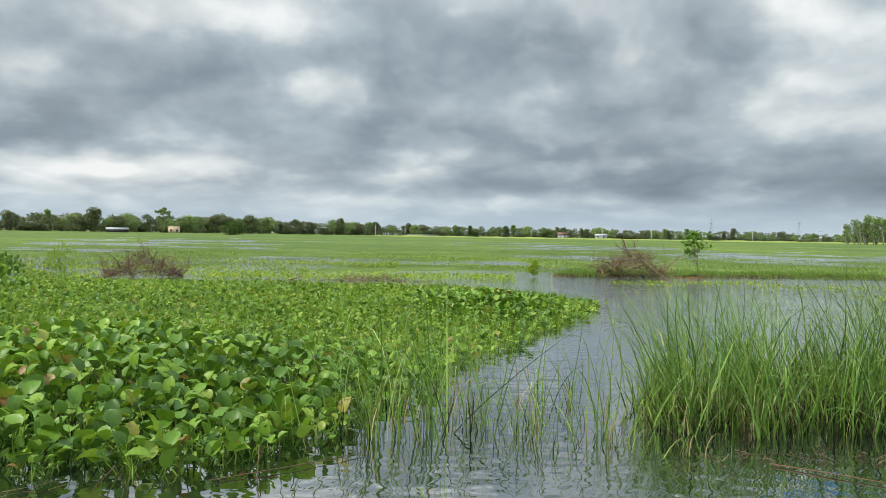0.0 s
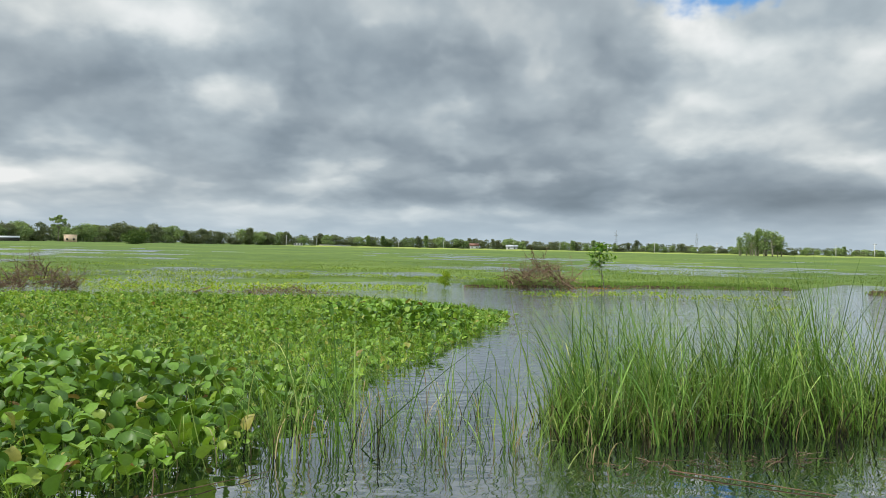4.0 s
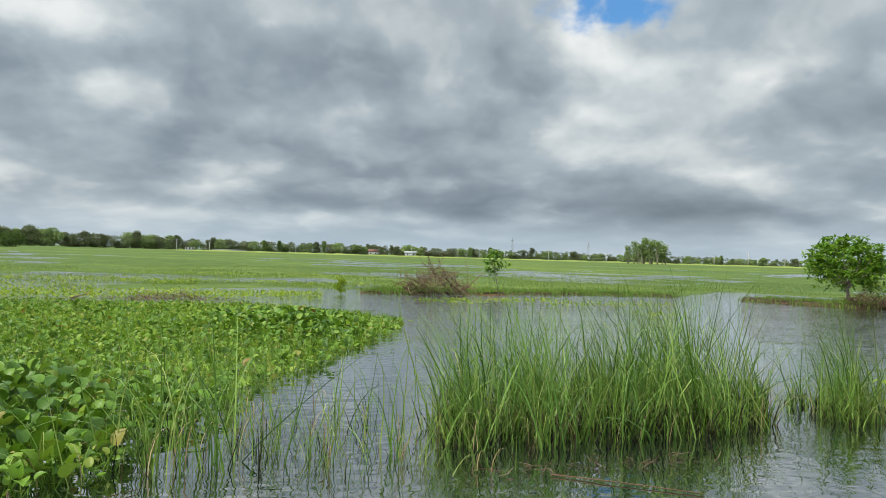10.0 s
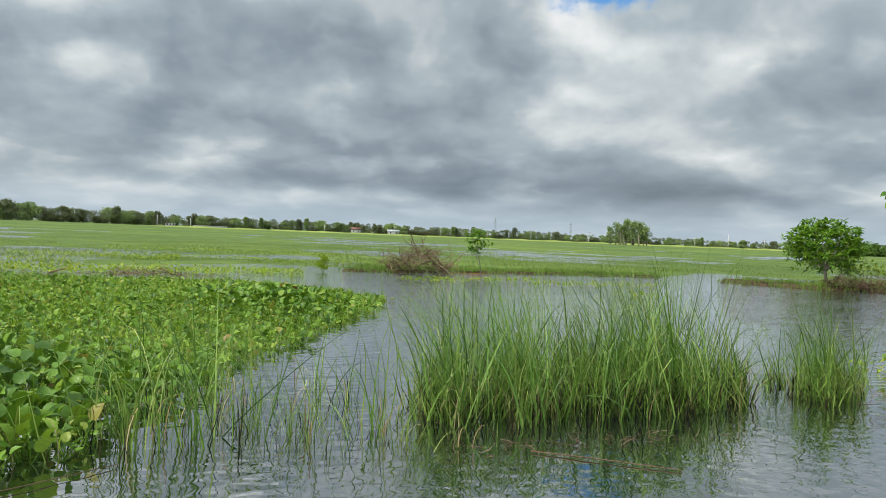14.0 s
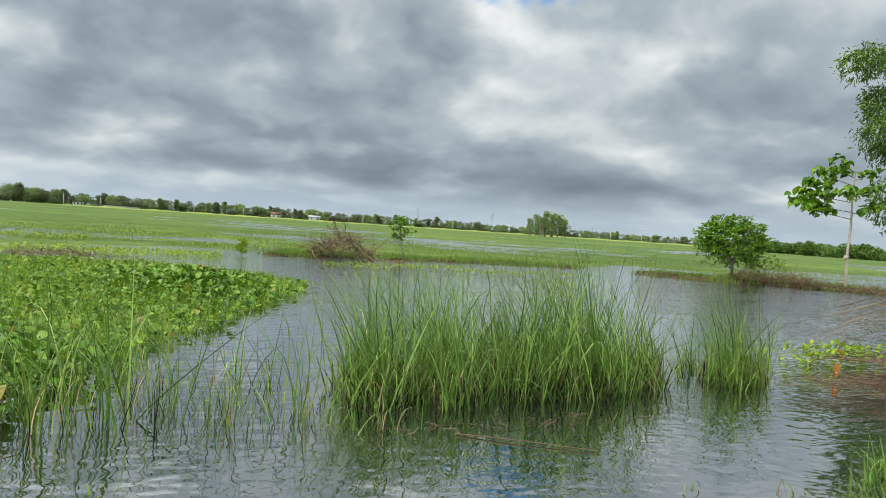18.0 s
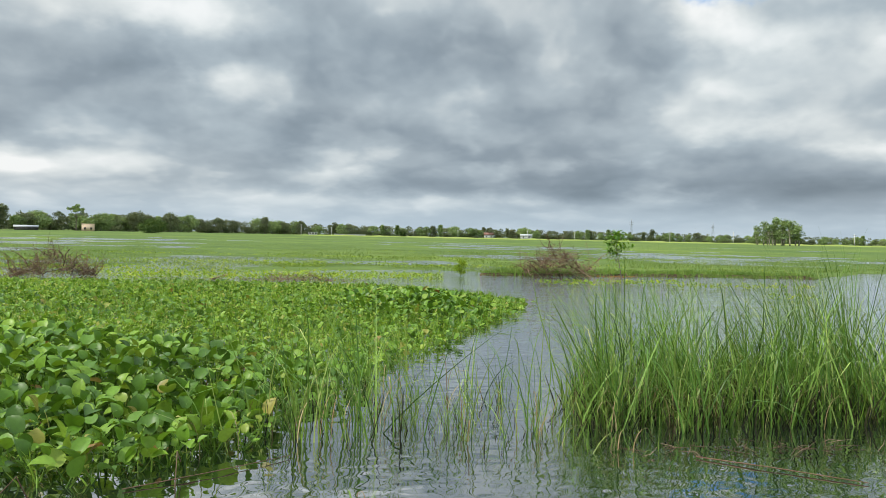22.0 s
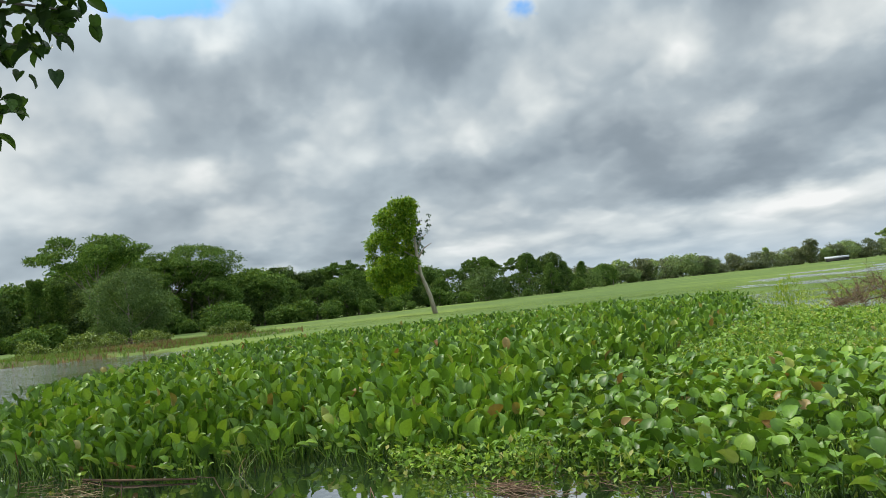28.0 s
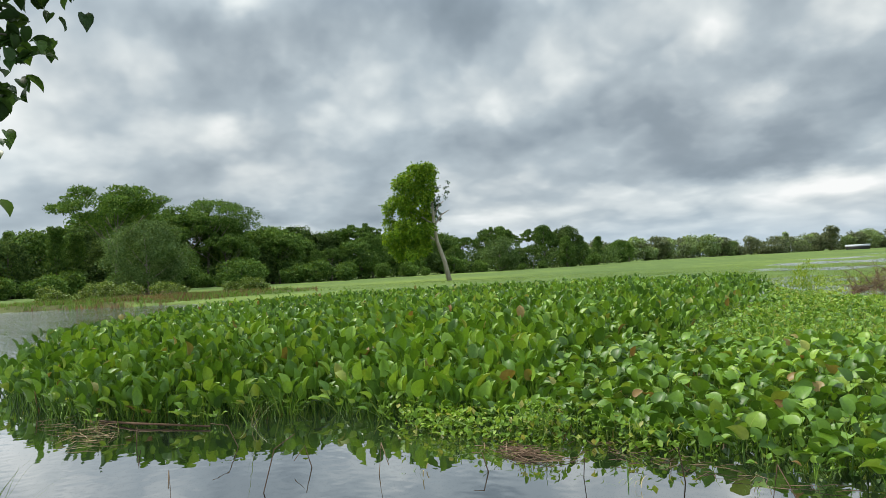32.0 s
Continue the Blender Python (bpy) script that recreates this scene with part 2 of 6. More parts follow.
def leaf_material(name, stops, rough=0.45, pass_light=0.3, patch=0.5, spec=0.2):
    """Leaves that differ one by one, with patches of tone over the stand and light shining through."""
    mat, nodes, links, bsdf, out = shader(name)
    island = nodes.new("ShaderNodeNewGeometry").outputs["Random Per Island"]
    each = nodes.new("ShaderNodeObjectInfo").outputs["Random"]
    r = math_node(nodes, links, "FRACT", math_node(nodes, links, "ADD", island, each), 0.0)
    col = ramp_node(nodes, links, r, stops)
    big = noise_node(nodes, links, patch, 3, 0.6, space="World")
    tone = ramp_node(nodes, links, big, [(0.3, (0.72, 0.76, 0.7)), (0.7, (1.2, 1.16, 1.1))])
    col = mix_rgb(nodes, links, 1.0, col, tone, "MULTIPLY")
    fine = noise_node(nodes, links, 40.0, 3, 0.6)
    col = mix_rgb(nodes, links, 1.0, col, ramp_node(nodes, links, fine, [(0.3, (0.85, 0.85, 0.85)), (0.7, (1.1, 1.1, 1.1))]), "MULTIPLY")
    links.new(col, bsdf.inputs["Base Color"])
    bsdf.inputs["Roughness"].default_value = rough
    bsdf.inputs["Specular IOR Level"].default_value = spec
    tr = nodes.new("ShaderNodeBsdfTranslucent")
    links.new(mix_rgb(nodes, links, 1.0, col, (1.35, 1.25, 0.6), "MULTIPLY"), tr.inputs[0])
    mx = nodes.new("ShaderNodeMixShader")
    mx.inputs[0].default_value = pass_light
    links.new(bsdf.outputs[0], mx.inputs[1]), links.new(tr.outputs[0], mx.inputs[2])
    links.new(mx.outputs[0], out.inputs[0])
    return mat


def rough_material(name, stops, scale=6.0, rough=0.85, bump=0.3, stretch=None, grain=40.0):
    mat, nodes, links, bsdf, out = shader(name)
    n1 = noise_node(nodes, links, scale, 5, 0.6, stretch)
    n2 = noise_node(nodes, links, grain, 4, 0.6, stretch)
    mixed = math_node(nodes, links, "ADD", math_node(nodes, links, "MULTIPLY", n1, 0.65), math_node(nodes, links, "MULTIPLY", n2, 0.35))
    links.new(ramp_node(nodes, links, mixed, stops), bsdf.inputs["Base Color"])
    bsdf.inputs["Roughness"].default_value = rough
    b = nodes.new("ShaderNodeBump")
    b.inputs["Strength"].default_value, b.inputs["Distance"].default_value = bump, 0.01
    links.new(n2, b.inputs["Height"]), links.new(b.outputs[0], bsdf.inputs["Normal"])
    return mat


def water_material():
    mat, nodes, links, bsdf, out = shader("pond_water")
    murk = noise_node(nodes, links, 0.5, 4, 0.6, space="World")
    links.new(ramp_node(nodes, links, murk, [(0.3, (0.006, 0.009, 0.007)), (0.7, (0.014, 0.018, 0.013))]), bsdf.inputs["Base Color"])
    bsdf.inputs["Roughness"].default_value = 0.03
    bsdf.inputs["IOR"].default_value = 1.33
    calm = noise_node(nodes, links, 0.35, 2, 0.5, space="World")
    small = noise_node(nodes, links, 9.0, 2, 0.5, (1.0, 1.7, 1.0), space="World")
    mid = noise_node(nodes, links, 6.4, 1, 0.4, (1.0, 1.25, 1.0), space="World")
    wide = noise_node(nodes, links, 1.5, 0, 0.45, (0.7, 1.6, 1.0), space="World")
    # the near water lies sheltered in smooth swells, the open water is ruffled
    length = nodes.new("ShaderNodeVectorMath")
    length.operation = "LENGTH"
    links.new(nodes.new("ShaderNodeNewGeometry").outputs["Position"], length.inputs[0])

    def by_distance(r0, r1, v0, v1):
        n = nodes.new("ShaderNodeMapRange")
        links.new(length.outputs["Value"], n.inputs[0])
        for i, v in enumerate((r0, r1, v0, v1)):
            n.inputs[i + 1].default_value = v
        return n.outputs[0]

    h = math_node(nodes, links, "ADD", math_node(nodes, links, "MULTIPLY", small, by_distance(5.0, 12.0, 0.05, 0.5)), math_node(nodes, links, "ADD", math_node(nodes, links, "MULTIPLY", wide, 0.9), mid))
    b = nodes.new("ShaderNodeBump")
    links.new(by_distance(8.0, 40.0, 0.0085, 0.07), b.inputs["Distance"])
    # the left bay lies out of the wind
    place = nodes.new("ShaderNodeSeparateXYZ")
    links.new(nodes.new("ShaderNodeNewGeometry").outputs["Position"], place.inputs[0])
    bay = nodes.new("ShaderNodeMapRange")
    links.new(place.outputs[0], bay.inputs[0])
    for i, v in enumerate((-2.5, 0.0, 0.2, 1.0)):
        bay.inputs[i + 1].default_value = v
    lee = nodes.new("ShaderNodeMapRange")
    links.new(place.outputs[0], lee.inputs[0])
    for i, v in enumerate((-24.0, -8.0, 0.45, 1.0)):
        lee.inputs[i + 1].default_value = v
    gust = ramp_node(nodes, links, calm, [(0.38, (0.6, 0.6, 0.6)), (0.62, (1.0, 1.0, 1.0))])
    links.new(math_node(nodes, links, "MULTIPLY", gust, math_node(nodes, links, "MAXIMUM", bay.outputs[0], math_node(nodes, links, "MULTIPLY", by_distance(9.0, 16.0, 0.0, 1.0), lee.outputs[0]))), b.inputs["Strength"])
    links.new(h, b.inputs["Height"]), links.new(b.outputs[0], bsdf.inputs["Normal"])
    gloss = nodes.new("ShaderNodeBsdfGlossy")
    gloss.inputs["Color"].default_value, gloss.inputs["Roughness"].default_value = (0.97, 0.985, 1.0, 1), 0.008
    links.new(by_distance(12.0, 60.0, 0.008, 0.12), gloss.inputs["Roughness"])
    links.new(b.outputs[0], gloss.inputs["Normal"])
    fres = nodes.new("ShaderNodeFresnel")
    fres.inputs["IOR"].default_value = 2.3
    links.new(b.outputs[0], fres.inputs["Normal"])
    mx = nodes.new("ShaderNodeMixShader")
    links.new(math_node(nodes, links, "ADD", math_node(nodes, links, "MULTIPLY", fres.outputs[0], 0.78), 0.22), mx.inputs[0]), links.new(bsdf.outputs[0], mx.inputs[1]), links.new(gloss.outputs[0], mx.inputs[2])
    links.new(mx.outputs[0], out.inputs[0])
    return mat


def ground_material():
    mat, nodes, links, bsdf, out = shader("field_ground")
    n1 = noise_node(nodes, links, 0.035, 6, 0.62, space="World")
    n2 = noise_node(nodes, links, 0.6, 5, 0.65, space="World")
    n3 = noise_node(nodes, links, 7.0, 4, 0.6, space="World")
    green = ramp_node(nodes, links, n1, [(0.3, (0.085, 0.135, 0.043)), (0.5, (0.115, 0.17, 0.048)), (0.62, (0.155, 0.215, 0.05)), (0.75, (0.20, 0.255, 0.055))])
    green = mix_rgb(nodes, links, 1.0, green, ramp_node(nodes, links, n2, [(0.3, (0.7, 0.72, 0.7)), (0.7, (1.2, 1.18, 1.1))]), "MULTIPLY")
    soil = ramp_node(nodes, links, n3, [(0.3, (0.03, 0.02, 0.013)), (0.55, (0.075, 0.048, 0.03)), (0.75, (0.15, 0.105, 0.065))])
    mask = nodes.new("ShaderNodeAttribute")
    mask.attribute_name = "soil"
    fac = math_node(nodes, links, "MULTIPLY", mask.outputs["Fac"], ramp_node(nodes, links, n2, [(0.35, (0.8, 0.8, 0.8)), (0.6, (1, 1, 1))]))
    links.new(mix_rgb(nodes, links, fac, green, soil), bsdf.inputs["Base Color"])
    bsdf.inputs["Roughness"].default_value = 0.95
    bsdf.inputs["Specular IOR Level"].default_value = 0.08
    b = nodes.new("ShaderNodeBump")
    b.inputs["Strength"].default_value, b.inputs["Distance"].default_value = 0.6, 0.05
    links.new(n3, b.inputs["Height"]), links.new(b.outputs[0], bsdf.inputs["Normal"])
    return mat


WATER = water_material()
GROUND = ground_material()
HYACINTH = leaf_material("hyacinth_leaf", [(0.0, (0.0557, 0.127, 0.0145)), (0.35, (0.0994, 0.207, 0.0207)), (0.7, (0.161, 0.299, 0.03)), (0.94, (0.239, 0.37, 0.0435)), (0.982, (0.276, 0.334, 0.0622)), (0.992, (0.288, 0.243, 0.0622)), (1.0, (0.245, 0.132, 0.0465))], 0.42, 0.18, 0.35, 0.3)
HYACINTH_LOW = leaf_material("small_weed_leaf", [(0.0, (0.0933, 0.192, 0.022)), (0.5, (0.175, 0.309, 0.033)), (0.85, (0.268, 0.395, 0.055)), (1.0, (0.373, 0.352, 0.11))], 0.45, 0.3, 0.4)
REED = leaf_material("reed_blade", [(0.0, (0.0429, 0.0993, 0.0177)), (0.3, (0.0842, 0.18, 0.0325)), (0.6, (0.139, 0.271, 0.0503)), (0.85, (0.23, 0.384, 0.0813)), (0.96, (0.383, 0.512, 0.148)), (1.0, (0.522, 0.497, 0.222))], 0.4, 0.14, 1.1)
REED_LIGHT = leaf_material("young_reed_blade", [(0.0, (0.0888, 0.182, 0.0232)), (0.6, (0.167, 0.281, 0.0465)), (1.0, (0.265, 0.331, 0.0929))], 0.4, 0.16, 0.8)
DRY_WEED = leaf_material("dry_weed_stem", [(0.0, (0.13, 0.07, 0.04)), (0.5, (0.24, 0.13, 0.075)), (0.8, (0.30, 0.22, 0.10)), (1.0, (0.22, 0.28, 0.08))], 0.8, 0.1, 0.3)
SHORE_LEAF = leaf_material("olive_shrub_leaf", [(0.0, (0.075, 0.125, 0.025)), (0.6, (0.15, 0.22, 0.045)), (1.0, (0.27, 0.34, 0.09))], 0.5, 0.2, 0.3)
STRAW = leaf_material("dry_straw", [(0.0, (0.16, 0.10, 0.05)), (0.6, (0.32, 0.24, 0.13)), (1.0, (0.48, 0.40, 0.24))], 0.8, 0.1, 1.0)
# old brown sheaths, their colour darkened to carry the shade inside a clump
REED_FOOT_SHADE = leaf_material("old_shaded_reed_sheath", [(0.0, (0.012, 0.014, 0.006)), (0.6, (0.03, 0.032, 0.012)), (1.0, (0.07, 0.06, 0.025))], 0.6, 0.05, 0.8)
RICE = leaf_material("field_grass_blade", [(0.0, (0.115, 0.195, 0.0513)), (0.6, (0.189, 0.277, 0.0667)), (1.0, (0.283, 0.349, 0.0821))], 0.5, 0.3, 0.06)
SUNNY = leaf_material("sunny_weed_leaf", [(0.0, (0.13, 0.24, 0.02)), (0.6, (0.24, 0.36, 0.03)), (1.0, (0.36, 0.42, 0.05))], 0.5, 0.3, 0.3)
FOREST_DARK = leaf_material("dark_forest_leaf", [(0.0, (0.0458, 0.0841, 0.0311)), (0.6, (0.0894, 0.15, 0.0443)), (1.0, (0.177, 0.242, 0.0664))], 0.7, 0.16, 0.12, 0.08)
FOREST_MID = leaf_material("forest_leaf", [(0.0, (0.0637, 0.122, 0.0341)), (0.6, (0.117, 0.208, 0.0473)), (1.0, (0.212, 0.306, 0.0756))], 0.7, 0.16, 0.12, 0.08)
FOREST_GREY = leaf_material("grey_green_leaf", [(0.0, (0.078, 0.132, 0.0484)), (0.6, (0.13, 0.2, 0.0752)), (1.0, (0.208, 0.29, 0.108))], 0.7, 0.16, 0.15, 0.08)
# far leaves: distance haze is put into both colours as a paler, bluer tint
FAR_DARK_HAZED = leaf_material("hazed_far_shaded_leaf", [(0.0, (0.0878, 0.12, 0.0691)), (0.6, (0.158, 0.192, 0.104)), (1.0, (0.264, 0.278, 0.156))], 0.6, 0.2, 0.02)
FAR_TREE_HAZED = leaf_material("hazed_far_tree_leaf", [(0.0, (0.135, 0.202, 0.096)), (0.6, (0.254, 0.36, 0.144)), (1.0, (0.452, 0.526, 0.224))], 0.6, 0.2, 0.02)
VINE = leaf_material("vine_leaf", [(0.0, (0.0814, 0.173, 0.0145)), (0.5, (0.161, 0.29, 0.0242)), (1.0, (0.325, 0.45, 0.0364))], 0.45, 0.3, 0.5)
MANGO = leaf_material("glossy_broad_leaf", [(0.0, (0.054, 0.137, 0.0144)), (0.5, (0.12, 0.262, 0.024)), (1.0, (0.264, 0.41, 0.048))], 0.32, 0.3, 1.0)
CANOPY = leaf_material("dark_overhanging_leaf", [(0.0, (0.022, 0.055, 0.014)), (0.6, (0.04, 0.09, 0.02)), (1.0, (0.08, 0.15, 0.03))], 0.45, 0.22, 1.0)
BARK = rough_material("grey_bark", [(0.3, (0.09, 0.075, 0.06)), (0.55, (0.20, 0.17, 0.14)), (0.75, (0.33, 0.29, 0.24))], 5.0, 0.9, 0.6, (1, 1, 0.3))
PALE_BARK = rough_material("pale_bark", [(0.3, (0.22, 0.18, 0.14)), (0.55, (0.38, 0.33, 0.27)), (0.75, (0.52, 0.47, 0.40))], 5.0, 0.9, 0.6, (1, 1, 0.3))
TWIG = leaf_material("dead_twig", [(0.0, (0.0728, 0.0475, 0.0333)), (0.5, (0.166, 0.101, 0.0654)), (1.0, (0.312, 0.225, 0.155))], 0.9, 0.0, 1.2)
RUST = leaf_material("rust_dead_leaf", [(0.0, (0.25, 0.09, 0.02)), (0.6, (0.45, 0.17, 0.04)), (1.0, (0.55, 0.28, 0.08))], 0.7, 0.2, 2.0)
PLASTER = rough_material("peach_plaster", [(0.3, (0.60, 0.42, 0.30)), (0.55, (0.72, 0.54, 0.40)), (0.75, (0.78, 0.62, 0.48))], 0.8, 0.9, 0.1, None, 8)
WHITEWASH = rough_material("whitewash", [(0.3, (0.46, 0.46, 0.44)), (0.55, (0.58, 0.58, 0.56)), (0.75, (0.66, 0.66, 0.64))], 0.8, 0.9, 0.1, None, 8)
TIN = rough_material("weathered_tin", [(0.3, (0.30, 0.32, 0.34)), (0.55, (0.45, 0.47, 0.48)), (0.75, (0.58, 0.59, 0.60))], 0.9, 0.5, 0.2, None, 10)
RED_TIN = rough_material("rusty_red_tin", [(0.3, (0.16, 0.08, 0.055)), (0.55, (0.24, 0.12, 0.085)), (0.75, (0.32, 0.18, 0.13))], 0.9, 0.6, 0.2, None, 10)
DARK = rough_material("dark_opening", [(0.3, (0.02, 0.02, 0.02)), (0.7, (0.05, 0.05, 0.045))], 1.0, 0.9, 0.1)
CONCRETE = rough_material("pole_concrete", [(0.3, (0.45, 0.44, 0.42)), (0.55, (0.58, 0.57, 0.55)), (0.75, (0.68, 0.67, 0.65))], 1.5, 0.9, 0.2)
STEEL = rough_material("dull_steel", [(0.3, (0.22, 0.24, 0.26)), (0.7, (0.36, 0.38, 0.40))], 1.0, 0.6, 0.1)
EMBANK = leaf_material("bright_grass_strip", [(0.0, (0.26, 0.33, 0.07)), (0.6, (0.34, 0.40, 0.09)), (1.0, (0.42, 0.45, 0.12))], 0.7, 0.2, 0.05)


# ---- mesh helpers ----
def mesh_of(name, verts, faces, mat, smoothed=False):
    """A mesh from an array of corners and a list of arrays of faces (each array of one corner count)."""
    verts = np.asarray(verts, np.float32)
    faces = [np.asarray(f, np.int32) for f in (faces if isinstance(faces, list) else [faces]) if len(f)]
    me = bpy.data.meshes.new(name)
    me.vertices.add(len(verts))
    me.vertices.foreach_set("co", verts.ravel())
    sizes = np.concatenate([np.full(len(f), f.shape[1], np.int32) for f in faces])
    loops = np.concatenate([f.ravel() for f in faces])
    me.loops.add(len(loops))
    me.loops.foreach_set("vertex_index", loops)
    me.polygons.add(len(sizes))
    me.polygons.foreach_set("loop_start", np.concatenate([[0], np.cumsum(sizes)[:-1]]).astype(np.int32))
    me.polygons.foreach_set("loop_total", sizes)
    if smoothed:
        me.polygons.foreach_set("use_smooth", np.ones(len(sizes), bool))
    me.materials.append(mat)
    me.update(calc_edges=True)
    return me


class Heap:
    """Gathers many pieces into one mesh."""

    def __init__(self):
        self.verts, self.quads, self.tris, self.count = [], [], [], 0

    def add(self, verts, quads=(), tris=()):
        self.verts.append(np.asarray(verts, float).reshape(-1, 3))
        if len(quads):
            self.quads.append(np.asarray(quads, int).reshape(-1, 4) + self.count)
        if len(tris):
            self.tris.append(np.asarray(tris, int).reshape(-1, 3) + self.count)
        self.count += len(self.verts[-1])

    def spread(self, template, places, frames):
        """Copies of a template (verts, quads, tris) at places (k, 3), with frames (k, 3, 3) whose columns are the axes, already scaled."""
        tv, tq, tt = template
        k = len(places)
        if not k:
            return
        v = np.einsum("kij,nj->kni", frames, tv) + places[:, None, :]
        off = (np.arange(k) * len(tv))[:, None, None]
        self.add(v.reshape(-1, 3), (np.asarray(tq)[None] + off).reshape(-1, 4) if len(tq) else (), (np.asarray(tt)[None] + off).reshape(-1, 3) if len(tt) else ())

    def mesh(self, name, mat, smoothed=False):
        faces = ([np.concatenate(self.quads)] if self.quads else []) + ([np.concatenate(self.tris)] if self.tris else [])
        return mesh_of(name, np.concatenate(self.verts), faces, mat, smoothed)


def tube(heap, points, radii, sides=6):
    points = [Vector(p) for p in points]
    rings = []
    for i, p in enumerate(points):
        d = (points[min(i + 1, len(points) - 1)] - points[max(i - 1, 0)]).normalized()
        side = d.cross(Vector((0.31, 0.17, 1.0) if abs(d.z) < 0.9 else (1.0, 0.2, 0.1))).normalized()
        up = side.cross(d)
        rings += [p + radii[i] * (math.cos(a) * side + math.sin(a) * up) for a in (2 * math.pi * j / sides for j in range(sides))]
    n = len(points)
    quads = [(i * sides + j, i * sides + (j + 1) % sides, (i + 1) * sides + (j + 1) % sides, (i + 1) * sides + j) for i in range(n - 1) for j in range(sides)]
    rings += [points[0], points[-1]]
    tris = [(n * sides, (j + 1) % sides, j) for j in range(sides)] + [(n * sides + 1, (n - 1) * sides + j, (n - 1) * sides + (j + 1) % sides) for j in range(sides)]
    heap.add([tuple(v) for v in rings], quads, tris)


def box(heap, lo, hi):
    (a, b, c), (d, e, f) = lo, hi
    heap.add([(a, b, c), (d, b, c), (d, e, c), (a, e, c), (a, b, f), (d, b, f), (d, e, f), (a, e, f)],
             [(0, 3, 2, 1), (4, 5, 6, 7), (0, 1, 5, 4), (1, 2, 6, 5), (2, 3, 7, 6), (3, 0, 4, 7)])


def part(name, mesh, parent, label="", m=None):
    ob = new(name, mesh)
    ob.parent = parent
    if m is not None:
        ob.matrix_basis = m
    return tagged(ob, label)


def thing(name, label, category, m=None, group="", kind=""):
    ob = new(name)
    ob.empty_display_size = 0.2
    if m is not None:
        ob.matrix_basis = m
    return tagged(ob, label, category, group, kind)


def blade_template(segs=6, bend=0.6, fold=0.25, width=1.0, droop=1.2):
    """A grass blade one metre long that leans towards +x, its width in units of its own."""
    pts, ang, p = [], 0.05, np.zeros(2)
    for i in range(segs + 1):
        pts.append(p.copy())
        ang += bend * (0.25 + droop * (i / segs) ** 2) / segs * 1.6
        p = p + np.array([math.sin(ang), math.cos(ang)]) / segs
    verts, quads, tris = [], [], []
    for i, (a, b) in enumerate(pts[:-1]):
        w = width * (0.7 + 0.3 * min(1.0, 5 * i / segs)) * (1 - i / segs) ** 0.7
        verts += [(a - fold * w * 0.3, -w, b), (a - fold * w * 0.3, w, b)]
    verts.append((pts[-1][0], 0, pts[-1][1]))
    for i in range(segs - 1):
        quads.append((2 * i, 2 * i + 1, 2 * i + 3, 2 * i + 2))
    tris.append((2 * segs - 2, 2 * segs - 1, 2 * segs))
    return np.array(verts), np.array(quads).reshape(-1, 4), np.array(tris).reshape(-1, 3)


def turned(angles, scale, wide=None):
    """Frames turned about z."""
    c, s, k = np.cos(angles), np.sin(angles), len(angles)
    f = np.zeros((k, 3, 3))
    wide = scale if wide is None else wide
    f[:, 0, 0], f[:, 1, 0] = c * scale, s * scale
    f[:, 0, 1], f[:, 1, 1] = -s * wide, c * wide
    f[:, 2, 2] = scale
    return f


def leaf_frames(out, up_angle, length, width, twist):
    """Frames for leaves whose blade runs along y, faces z: heading out (k, 3, level), raised by up_angle."""
    k = len(out)
    up = np.zeros((k, 3))
    up[:, 2] = 1
    c, s = np.cos(up_angle)[:, None], np.sin(up_angle)[:, None]
    along, normal = out * c + up * s, up * c - out * s
    side = np.cross(along, normal)
    ct, st = np.cos(twist)[:, None], np.sin(twist)[:, None]
    side, normal = side * ct + normal * st, normal * ct - side * st
    return np.stack([side * width[:, None], along * length[:, None], normal * length[:, None]], axis=2)


# broad leaf: cupped, with a midrib fold; slim leaf: a folded lozenge
BROAD = (np.array([(-0.24, 0.0, 0.093), (0, 0.06, 0), (0.24, 0.0, 0.093), (-0.47, 0.18, 0.202), (0, 0.22, 0.031), (0.47, 0.18, 0.202), (-0.53, 0.45, 0.264), (0, 0.47, 0.046), (0.53, 0.45, 0.264),
                   (-0.44, 0.72, 0.202), (0, 0.75, 0), (0.44, 0.72, 0.202), (-0.21, 0.9, 0.078), (0, 0.93, -0.062), (0.21, 0.9, 0.078), (0, 1.03, -0.124)]),
         np.array([(3 * i + j, 3 * i + j + 1, 3 * i + j + 4, 3 * i + j + 3) for i in range(4) for j in range(2)]), np.array([(12, 13, 15), (13, 14, 15)]))
SLIM = (np.array([(0, 0, 0), (-0.5, 0.45, 0.1), (0, 0.5, -0.03), (0.5, 0.45, 0.1), (0, 1.0, -0.12)]), np.zeros((0, 4), int), np.array([(0, 2, 1), (0, 3, 2), (1, 2, 4), (2, 3, 4)]))
KITE = (np.array([(0, 0, 0), (-0.5, 0.5, 0.12), (0, 1.0, 0), (0.5, 0.5, 0.12)]), np.zeros((0, 4), int), np.array([(0, 2, 1), (0, 3, 2)]))


def inside(px, py, poly):
    hit = np.zeros(len(px), bool)
    for (ax, ay), (bx, by) in zip(poly, poly[1:] + poly[:1]):
        cross = ((ay > py) != (by > py)) & (px < (bx - ax) * (py - ay) / (by - ay + 1e-12) + ax)
        hit ^= cross
    return hit


